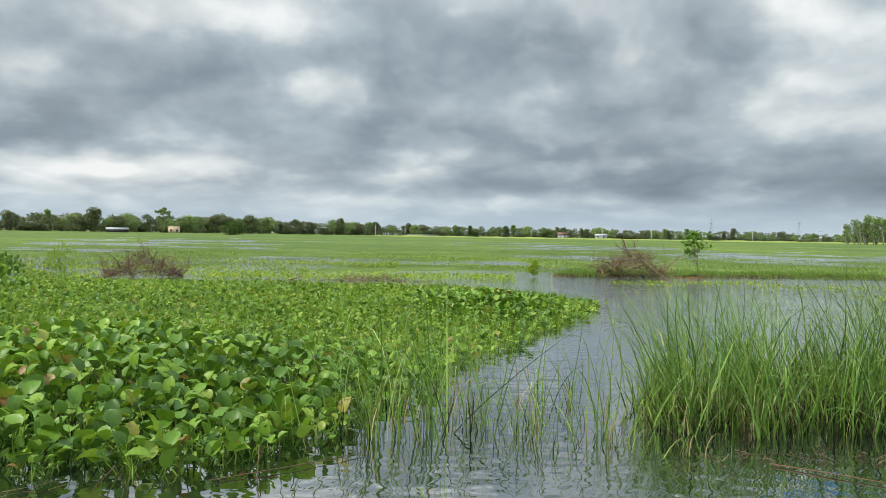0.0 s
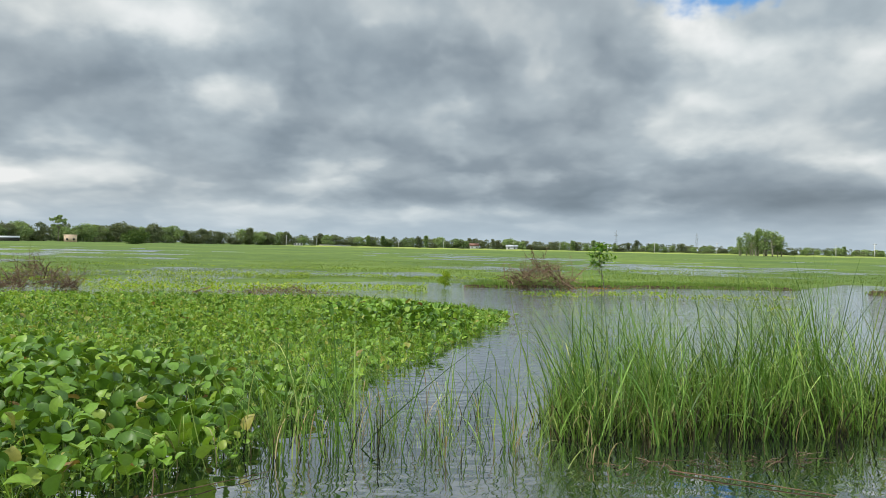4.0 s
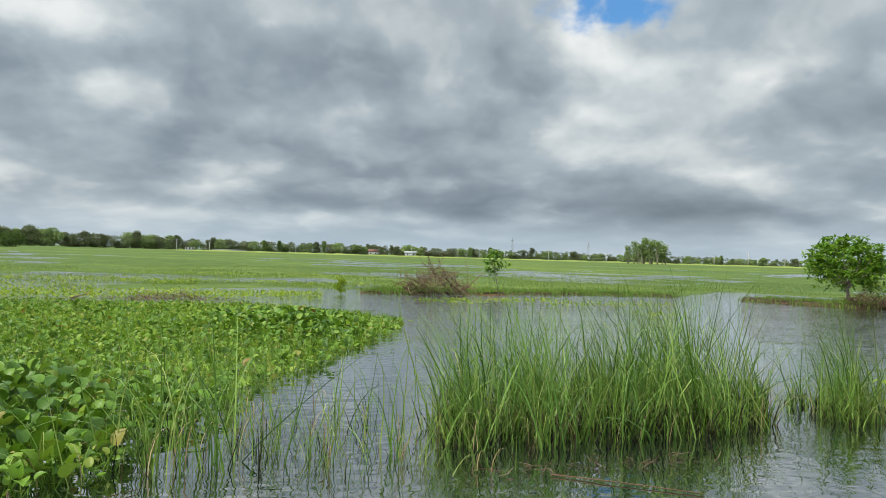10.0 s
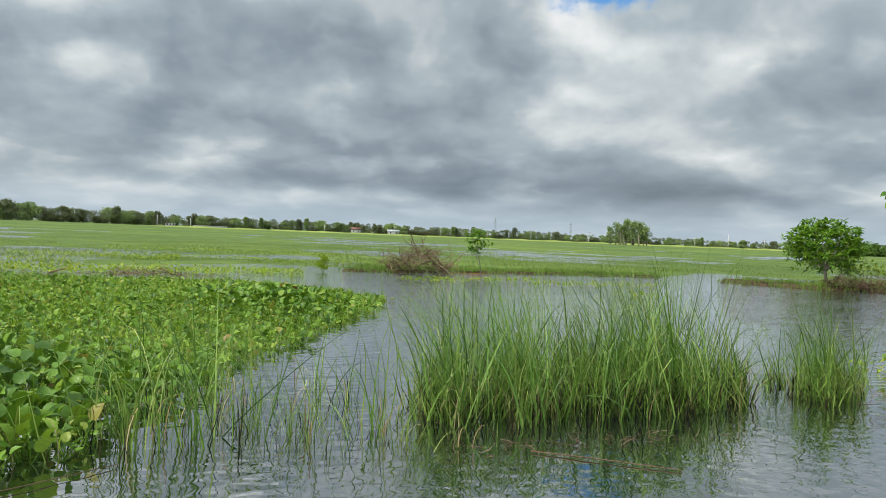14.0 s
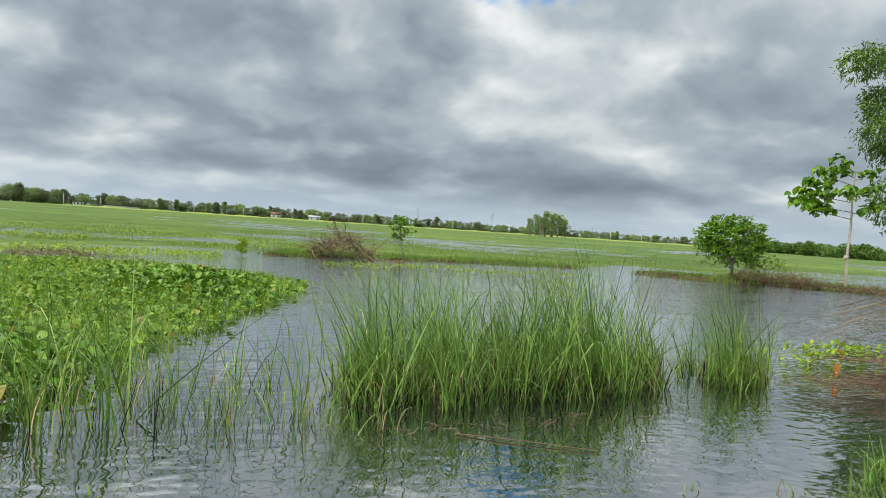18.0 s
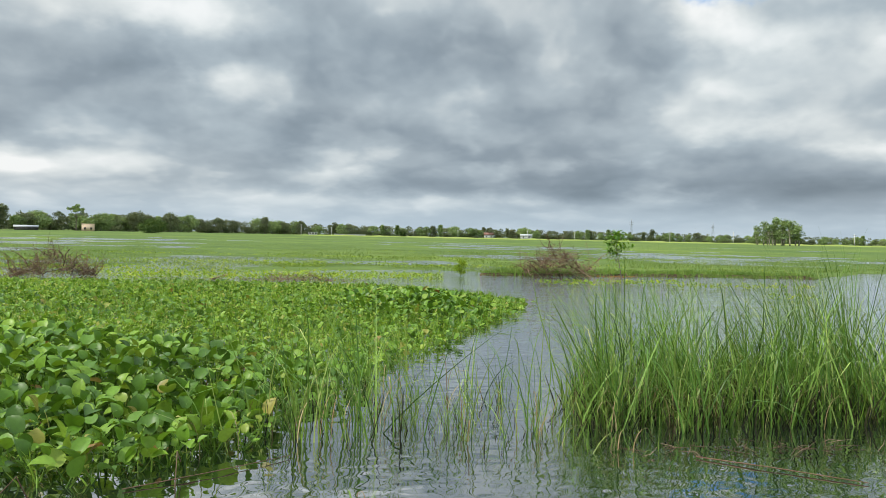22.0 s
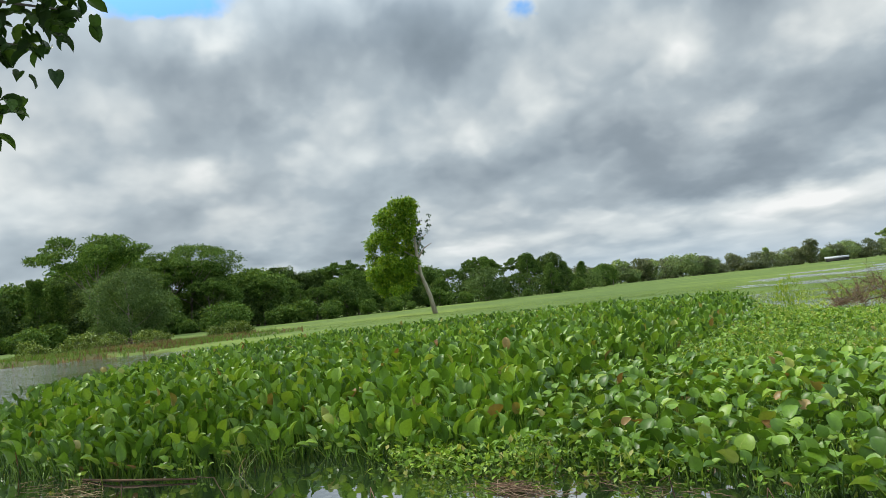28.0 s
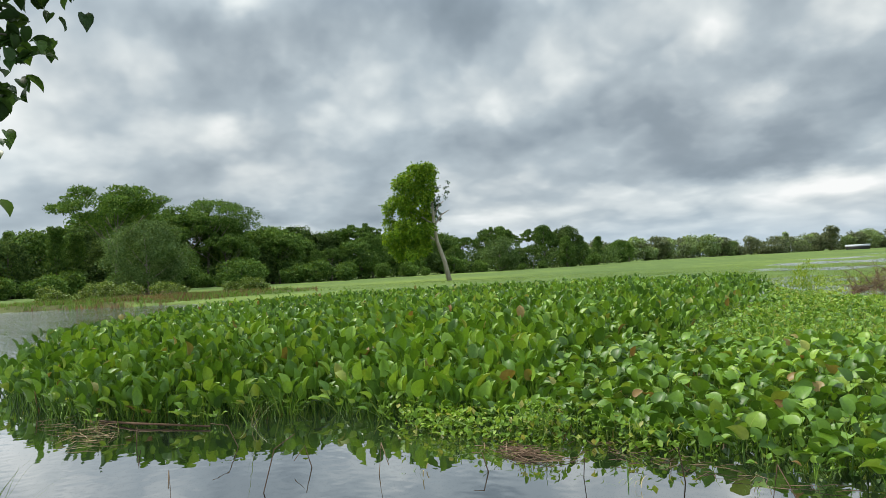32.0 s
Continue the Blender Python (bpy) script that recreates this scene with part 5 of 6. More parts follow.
def bank_trees():
    """Trees on the right bank."""
    rs = np.random.RandomState(91)
    # round broad-leaved bush tree
    t = thing("mango_tree", "small round bright green broad-leaved tree on a bank", "tree", at_pose(-45.0, 29.7, 0.12, 0.0, 0.96))
    wood = Heap()
    tips = []
    tube(wood, [(0, 0, -0.3), (0.03, 0, 0.3), (0.0, 0.02, 0.75)], [0.075, 0.06, 0.05], 8)
    for i in range(16):
        a = 2.4 * i
        rad, z = (0.35 + 0.8 * (i % 4) / 3), 0.75 + 1.45 * ((i * 7) % 16) / 16
        rad *= math.sin(math.pi * np.clip((z - 0.25) / 2.5, 0.12, 0.88))
        b = Vector((rad * math.cos(a), rad * math.sin(a), z))
        tips.append(b)
        tube(wood, [(0, 0.01, 0.45 + 0.02 * i), b * 0.5 + Vector((0, 0, 0.25)), b], [0.035, 0.022, 0.008], 5)
    part("trunk", wood.mesh("mango_trunk", PALE_BARK, True), t, "short pale trunk with branches")
    h = Heap()
    spots = []
    for i in range(640):
        d = Vector((rs.normal(0, 1), rs.normal(0, 1), rs.normal(0.1, 1))).normalized()
        q = Vector((d.x * 1.36, d.y * 1.36, 1.42 + d.z * 1.0)) * 1.0
        if q.z < 0.55 and abs(d.x) < 0.4:
            continue
        spots.append(q + Vector(rs.normal(0, 0.13, 3)) - d * rs.uniform(0, 0.45))
    for q in spots:
        n = rs.randint(6, 11)
        a = rs.uniform(0, 6.28) + np.arange(n) * 2.4
        out = np.stack([np.cos(a), np.sin(a), np.zeros(n)], 1)
        s = rs.uniform(0.15, 0.25, n)
        h.spread(SLIM, np.tile(np.array(q), (n, 1)), leaf_frames(out, rs.normal(0.1, 0.45, n), s, s * 0.36, rs.normal(0, 0.3, n)))
    part("crown", h.mesh("mango_leaves", MANGO), t, "dense crown of glossy leaves")
    # shrub beside it
    t = thing("shrub", "small light green shrub on a muddy bank", "shrub", at_pose(-47.4, 29.3, 0.12))
    wood, h = Heap(), Heap()
    for i in range(9):
        b = Vector((rs.uniform(-0.4, 0.4), rs.uniform(-0.3, 0.3), rs.uniform(0.35, 0.85)))
        tube(wood, [(0, 0, -0.1), b * 0.5 + Vector((0, 0, 0.08)), b], [0.014, 0.01, 0.004], 5)
        n = 26
        a = rs.uniform(0, 6.28, n)
        s = rs.uniform(0.08, 0.16, n)
        p = np.array(b) + rs.normal(0, 0.11, (n, 3))
        h.spread(SLIM, p, leaf_frames(np.stack([np.cos(a), np.sin(a), 0 * a], 1), rs.normal(0.2, 0.5, n), s, s * 0.55, rs.normal(0, 0.3, n)))
    part("stems", wood.mesh("shrub_stems", BARK), t, "thin brown stems")
    part("leaves", h.mesh("shrub_leaves", SUNNY), t, "yellow green leaves")
    # young tree with large leaves
    t = thing("young_tree", "young straight tree with large leaves on a bank", "tree", at_pose(-52.3, 29.6, 0.12, radians(-52.3), 0.97))
    wood = Heap()
    tube(wood, [(0.02, 0, -0.4), (0, 0, 0.4), (-0.03, 0, 1.3), (0.02, 0, 2.2), (0.0, 0, 3.2), (0.03, 0, 4.2), (0.08, 0, 4.75)], [0.065, 0.056, 0.05, 0.04, 0.032, 0.02, 0.01], 9)
    tube(wood, [(-0.06, 0, 1.02), (-0.06, 0, 1.1), (-0.06, 0, 1.18)], [0.06, 0.1, 0.06], 7)
    ends = []
    for a0, z0, L, up in ((3.3, 2.5, 1.5, 0.45), (3.0, 2.75, 2.0, 0.35), (2.7, 3.1, 1.9, 0.4), (3.5, 3.3, 1.5, 0.55), (3.1, 3.7, 1.2, 0.8), (0.2, 2.7, 0.9, 0.5), (0.0, 3.3, 0.8, 0.7), (1.6, 3.2, 0.9, 0.6), (4.6, 3.2, 0.9, 0.6), (0.5, 3.9, 0.6, 0.9), (2.4, 4.0, 0.8, 0.9), (3.9, 4.2, 0.7, 0.8)):
        b = Vector((math.cos(a0) * L, math.sin(a0) * L, z0 + up * L * 0.6))
        a = Vector((0, 0, z0))
        m_ = a.lerp(b, 0.55) + Vector((0, 0, -0.06))
        tube(wood, [a, m_, b], [0.022, 0.015, 0.006], 5)
        ends += [(a.lerp(b, u) + Vector((0, 0, 0.05)), a0) for u in np.linspace(0.42, 1.0, max(3, int(L * 6)))]
    part("trunk", wood.mesh("young_trunk", PALE_BARK, True), t, "slim pale trunk with branches")
    big = [mesh_of("large_leaf", BROAD[0] * (0.8, 1, 1), [BROAD[1], BROAD[2]], MANGO, True), mesh_of("large_leaf", BROAD[0] * (0.72, 1, 1.6), [BROAD[1], BROAD[2]], MANGO, True)]
    for q, a0 in ends:
        for j in range(4):
            a = a0 + rs.normal(0, 1.2)
            f = leaf_frames(np.array([(math.cos(a), math.sin(a), 0)]), np.array([rs.normal(-0.45, 0.4)]), np.array([1.0]), np.array([1.0]), np.array([rs.normal(0, 0.4)]))[0]
            s = rs.uniform(0.2, 0.34)
            part("leaf", big[j % 2], t, m=Matrix.Translation(q + Vector(rs.normal(0, 0.08, 3))) @ Matrix(f.tolist()).to_4x4() @ Matrix.Scale(s, 4))
    # taller feathery tree behind
    t = thing("feathery_tree", "tall tree with fine drooping dark green leaves", "tree", at_pose(-58.6, 33.5, 0.2, radians(-58.6)))
    wood = Heap()
    tube(wood, [(0.1, 0, -0.4), (0, 0, 2), (-0.1, 0, 5), (-0.25, 0, 8), (-0.2, 0, 10)], [0.2, 0.17, 0.13, 0.08, 0.03], 9)
    centres, radii = [], []
    for i in range(60):
        z = rs.uniform(2.4, 9.8)
        reach = np.interp(z, [2.2, 3.5, 4.6, 6, 8, 9.9], [2.4, 3.0, 2.6, 3.6, 4.6, 3.6])
        a = rs.uniform(0, 6.28) if i % 3 == 0 else rs.normal(math.pi, 0.8)
        u = rs.uniform(0.25, 1)
        c = (math.cos(a) * reach * u, math.sin(a) * reach * 0.8 * u, z)
        centres.append(c), radii.append(rs.uniform(0.45, 0.85))
        if i % 2 == 0:
            a_ = Vector((-0.1, 0, max(1.8, z - 1.6)))
            tube(wood, [a_, a_.lerp(Vector(c), 0.5) + Vector((0, 0, 0.2)), c], [0.05, 0.03, 0.01], 5)
    part("trunk", wood.mesh("feathery_trunk", BARK, True), t, "grey trunk with limbs")
    part("crown", clump_leaves(rs, centres, radii, 24000, 0.19, 0.3, -0.7, SLIM, 0.9).mesh("feathery_leaves", FOREST_MID), t, "fine drooping leaves")
    # sapling by the brush pile
    t = thing("sapling", "thin leafy sapling leaning beside a brush pile", "sapling", at_pose(-20.3, 26.0, 0.08, radians(-20.3), 1.0))
    wood, h = Heap(), Heap()
    tube(wood, [(0.18, 0, -0.2), (0.08, 0, 0.4), (-0.02, 0, 0.9), (-0.05, 0, 1.25)], [0.02, 0.016, 0.011, 0.006], 6)
    for b, n in (((0.0, 0, 1.42), 60), ((-0.22, 0, 1.2), 40), ((0.2, 0, 1.1), 24), ((-0.2, 0.05, 0.82), 40), ((-0.05, 0, 0.78), 36), ((0.38, 0, 0.95), 12), ((0.05, 0, 0.3), 12)):
        tube(wood, [(0.0, 0, max(0.3, b[2] - 0.35)), b], [0.01, 0.004], 5)
        a = rs.uniform(0, 6.28, n)
        s = rs.uniform(0.13, 0.23, n)
        h.spread(SLIM, np.array(b) + rs.normal(0, 0.09, (n, 3)), leaf_frames(np.stack([np.cos(a), np.sin(a), 0 * a], 1), rs.normal(-0.1, 0.5, n), s, s * 0.5, rs.normal(0, 0.3, n)))
    part("stem", wood.mesh("sapling_stem", BARK), t, "thin brown stem")
    part("leaves", h.mesh("sapling_leaves", MANGO), t, "bright green leaves")


bank_trees()


# ---- heaps of cut branches ----
def brush_pile(label, az, r, z, wide, high, count, seed, deep=0.9):
    rs = np.random.RandomState(seed)
    t = thing("brush_pile", label, "brush pile", at_pose(az, r, z, radians(az)), "piles of dead branches")
    branch_meshes = []
    for i in range(5):
        b = Heap()
        pts = [Vector((0, 0, 0))]
        d = Vector((0, 0, 1))
        for _ in range(5):
            d = (d + Vector(rs.normal(0, 0.28, 3))).normalized()
            pts.append(pts[-1] + d * 0.2)
        tube(b, pts, [0.014, 0.012, 0.010, 0.008, 0.005, 0.003], 4)
        for k in (1, 2, 3, 3, 4):
            e = (d + Vector(rs.normal(0, 0.9, 3))).normalized()
            tube(b, [pts[k], pts[k] + e * 0.16, pts[k] + e * 0.3 + Vector(rs.normal(0, 0.04, 3))], [0.006, 0.004, 0.002], 3)
        branch_meshes.append(b.mesh("dead_branch", TWIG))
    twigs = Heap()
    def spot():
        x = rs.uniform(-1, 1)
        top = high * (1 - abs(x) ** 2.4) * (0.72 + 0.16 * math.sin(5 * x + seed) + 0.12 * math.sin(13 * x + 2 * seed))
        return Vector((x * wide / 2, rs.uniform(-deep / 2, deep / 2) * (1 - 0.4 * abs(x)), rs.uniform(0.0, 1.0) ** 0.8 * top))
    for i in range(min(count, 120)):
        p = spot()
        tilt = Euler((rs.uniform(-1.3, 1.3), rs.uniform(-1.3, 1.3), rs.uniform(0, 6.28))).to_matrix().to_4x4()
        p.z = max(p.z * 0.72, 0.05)
        part("branch", branch_meshes[i % 5], t, m=Matrix.Translation(p) @ tilt @ Matrix.Scale(rs.uniform(0.3, 0.8) * high, 4) @ Matrix.Diagonal((1.8, 1.8, 1, 1)))
    for i in range(count * 5):
        p = spot()
        d = Vector(rs.normal(0, 1, 3)).normalized() * rs.uniform(0.1, 0.3)
        tube(twigs, [p, p + d * 0.5 + Vector(rs.normal(0, 0.02, 3)), p + d], [0.005, 0.004, 0.0015], 3)
    tagged(part("twigs", twigs.mesh("pile_twigs", TWIG), t, "tangled reddish brown twigs"), kind="stuff")
    return t


brush_pile("heap of dead reddish brown branches on a low bund", -15.7, 25.9, 0.1, 2.15, 1.02, 150, 101)
brush_pile("low heap of dead brown branches among floating weeds", 20.8, 22.6, 0.0, 2.1, 0.86, 140, 102)
brush_pile("dry brown brushwood heaped under a small tree", -46.2, 29.1, 0.1, 1.5, 0.5, 90, 103)
brush_pile("long low heap of brown brushwood on a muddy bank", -48.9, 29.0, 0.1, 2.0, 0.5, 120, 104)
brush_pile("flat brown litter of twigs on the far bank", -53.0, 28.8, 0.08, 2.8, 0.28, 90, 105)
brush_pile("flat floating litter of dead brown stalks", 4.0, 20.9, 0.0, 1.9, 0.2, 60, 106)
brush_pile("dark litter of dead stems among shore plants", 74.5, 57.0, 0.3, 7.0, 0.7, 90, 107, 1.5)


def litter(label, x, y, wide, deep, count, seed, mat, long=0.25, z=0.0):
    rs = np.random.RandomState(seed)
    h = Heap()
    for i in range(count):
        p = Vector((rs.normal(0, wide / 3), rs.normal(0, deep / 3), rs.uniform(0.0, 0.035)))
        a = rs.normal(0.3, 0.9)
        d = Vector((math.cos(a), math.sin(a), rs.normal(0, 0.06))) * rs.uniform(0.3, 1.0) * long
        tube(h, [p - d / 2, p + Vector(rs.normal(0, 0.008, 3)), p + d / 2], [0.0015, 0.0025, 0.001], 3)
    t = thing("floating_litter", label, "plant litter", Matrix.Translation((x, y, z)), kind="stuff")
    part("stalks", h.mesh("litter_stalks", mat), t, "dead stalks")


litter("floating raft of dead brown straw", -3.72, 3.35, 0.45, 0.22, 130, 111, TWIG)
litter("thin dead stalks floating on still water", -2.9, 3.75, 1.6, 0.25, 60, 112, TWIG, 0.18)
litter("dry straw floating at the foot of reeds", 2.6, 4.5, 1.3, 0.25, 40, 113, TWIG, 0.3)
litter("dead stems floating near a mat of leaves", -7.3, 1.4, 1.2, 0.4, 60, 114, STRAW, 0.3)
litter("red-brown straw along a low bund", 8.9, 25.1, 1.8, 0.35, 120, 115, RUST, 0.3)
litter("dead weed stalks floating in shallow water", -2.2, 21.2, 4.5, 0.8, 160, 116, TWIG, 0.4)


def stick(label, pts, rad, mat=TWIG):
    h = Heap()
    tube(h, pts, [rad, rad * 0.9, rad * 0.7, rad * 0.4][: len(pts)], 6)
    t = tagged(new("stick", h.mesh("stick", mat, True)), label, "stick")
    return t


stick("long dead stalk floating beside reeds", [(2.1, 4.35, 0.01), (2.45, 4.1, 0.015), (2.85, 3.82, 0.01)], 0.004, TWIG)
stick("dark dead stick lying on the water", [(-8.0, 1.5, 0.0), (-7.2, 1.75, 0.03), (-6.5, 2.2, 0.02)], 0.012)
stick("thin floating stick at a mat's edge", [(-1.15, 3.98, 0.01), (-0.75, 4.2, 0.02), (-0.35, 4.5, 0.015)], 0.003, TWIG)
stick("dark bent stick in shallow field water", [at(10.5, 21.5, 0.0), at(9.6, 21.7, 0.08), at(9.2, 21.9, 0.12)], 0.025)


def bare_twigs():
    """Thin dead stems that stick out of the near water."""
    rs = np.random.RandomState(161)
    for x, y in ((-4.9, 1.35), (-4.3, 1.7), (-4.6, 2.2), (-5.6, 2.1), (-6.2, 1.5), (-3.6, 2.9), (-3.1, 3.2), (-2.6, 3.5), (-1.5, 3.8), (-0.9, 4.0), (-4.1, 2.4), (-2.0, 3.3)):
        a = rs.uniform(0, 6.28)
        d = Vector((math.cos(a), math.sin(a), 0)) * rs.uniform(0.08, 0.3)
        q = Vector((x, y, -0.03))
        up = rs.uniform(0.05, 0.3)
        stick("thin dark dead twig sticking out of the water", [q, q + d * 0.4 + Vector((0, 0, up)), q + d + Vector((0, 0, up * rs.uniform(0.3, 1.3)))], 0.004)


bare_twigs()


def edge_weeds(label, x, y, wide, deep, high, n, seed, mat=HYACINTH_LOW):
    rs = np.random.RandomState(seed)
    t = thing("creeping_weed", label, "weeds", Matrix.Translation((x, y, 0)), "creeping weeds at the mat's edge")
    h = Heap()
    p = np.stack([rs.normal(0, wide / 2.4, n), rs.normal(0, deep / 2.4, n), rs.uniform(0.0, 1.0, n) ** 1.4 * high], 1)
    a = rs.uniform(0, 6.28, n)
    s = rs.uniform(0.035, 0.075, n)
    h.spread(SLIM, p, leaf_frames(np.stack([np.cos(a), np.sin(a), 0 * a], 1), rs.normal(0.5, 0.5, n), s, s * 0.62, rs.normal(0, 0.3, n)))
    tagged(part("leaves", h.mesh("creeping_leaves", mat), t, "small light green leaves"), kind="stuff")
    for i in range(12):
        h = Heap()
        q = Vector((rs.normal(0, wide / 2.6), rs.normal(0, deep / 2.6), -0.02))
        tube(h, [q, q + Vector((rs.normal(0, 0.05), rs.normal(0, 0.05), high * 0.6)), q + Vector((rs.normal(0, 0.09), rs.normal(0, 0.09), high * rs.uniform(0.8, 1.2)))], [0.005, 0.004, 0.002], 5)
        part("stem", h.mesh("creeping_stem", REED_LIGHT), t)


edge_weeds("patch of small light green weed at a mat's edge", -4.75, 3.5, 0.9, 0.3, 0.16, 620, 151)
edge_weeds("tuft of light green weed before hyacinth leaves", -4.0, 3.75, 0.5, 0.25, 0.26, 360, 152)
edge_weeds("low light green weed along still water", -3.3, 4.0, 0.6, 0.25, 0.18, 300, 153)
edge_weeds("small weed patch beside dark open water", -1.7, 4.55, 0.5, 0.2, 0.1, 160, 154)


def right_edge():
    """Grass, bare twigs and a floating plant beside the near bank."""
    rs = np.random.RandomState(121)
    reeds([(3.4, 2.45), (4.3, 2.0), (5.8, 3.0), (5.6, 3.6), (4.5, 3.2), (3.7, 2.8)], 1900, 0.31, 122, 160, False, math.pi * 0.75, name="grass_tuft", label="lush bright green grass on the near bank")
    reeds([(3.3, 2.75), (3.6, 2.7), (3.65, 3.0), (3.35, 2.95)], 14, 0.3, 123, 8, True, math.pi * 0.7, name="grass_tuft", label="few bright grass blades at the water's edge")
    t = thing("floating_plant", "light green creeping plant floating by the bank", "plant", Matrix.Translation((8.1, 6.35, 0)))
    h = Heap()
    n = 420
    p = np.stack([rs.normal(0, 0.5, n), rs.normal(0, 0.16, n), rs.uniform(0.01, 0.2, n)], 1)
    a = rs.uniform(0, 6.28, n)
    s = rs.uniform(0.05, 0.1, n)
    h.spread(SLIM, p, leaf_frames(np.stack([np.cos(a), np.sin(a), 0 * a], 1), rs.normal(0.4, 0.5, n), s, s * 0.6, rs.normal(0, 0.3, n)))
    part("leaves", h.mesh("creeper_leaves", SUNNY), t, "light green leaves")
    t = thing("dead_branch", "bare dead branch arching over the water", "branch", Matrix.Translation((9.6, 6.3, 0.1)))
    for i in range(16):
        h = Heap()
        L, a = rs.uniform(0.7, 1.9), rs.normal(2.5, 0.35)
        z0, rise = rs.uniform(0.0, 0.5), rs.uniform(0.0, 0.5)
        b = Vector((math.cos(a) * L, math.sin(a) * L * 0.6, z0 + rise - 0.25 * L))
        tube(h, [(0, rs.uniform(-0.4, 0.2), z0), b * 0.5 + Vector((0, 0, 0.3 + rise * 0.4)), (b.x, b.y, max(b.z, 0.0))], [0.005, 0.004, 0.002], 5)
        part("twig", h.mesh("bare_twig", STRAW if i % 3 else TWIG), t)
    t = thing("dead_leaf", "curled rust-orange dead leaf hanging above water", "leaf", Matrix.Translation((6.95, 5.45, 0.0)))
    h = Heap()
    h.spread(BROAD, np.array([(0, 0, 0.18), (0.05, 0.03, 0.3), (-0.04, 0, 0.12)]), leaf_frames(np.array([(-0.7, -0.5, 0), (0.6, -0.3, 0), (-0.2, -0.9, 0)]), np.array([-1.1, -0.6, -0.9]), np.array([0.16, 0.12, 0.1]), np.array([0.07, 0.06, 0.05]), np.array([0.5, -0.4, 0.2])))
    part("blade", h.mesh("rust_leaf", RUST, True), t)
    h = Heap()
    tube(h, [(0.9, 0.4, 0.35), (0.4, 0.2, 0.42), (0, 0, 0.3)], [0.006, 0.005, 0.003], 5)
    part("stalk", h.mesh("rust_stalk", TWIG), t)
    litter("tangle of dead brown twigs along the bank", 6.9, 4.85, 1.7, 0.7, 620, 124, TWIG, 0.35, 0.09)
    litter("dead brown stems piled on the bank edge", 8.7, 5.95, 2.0, 0.8, 420, 125, TWIG, 0.5, 0.09)


right_edge()


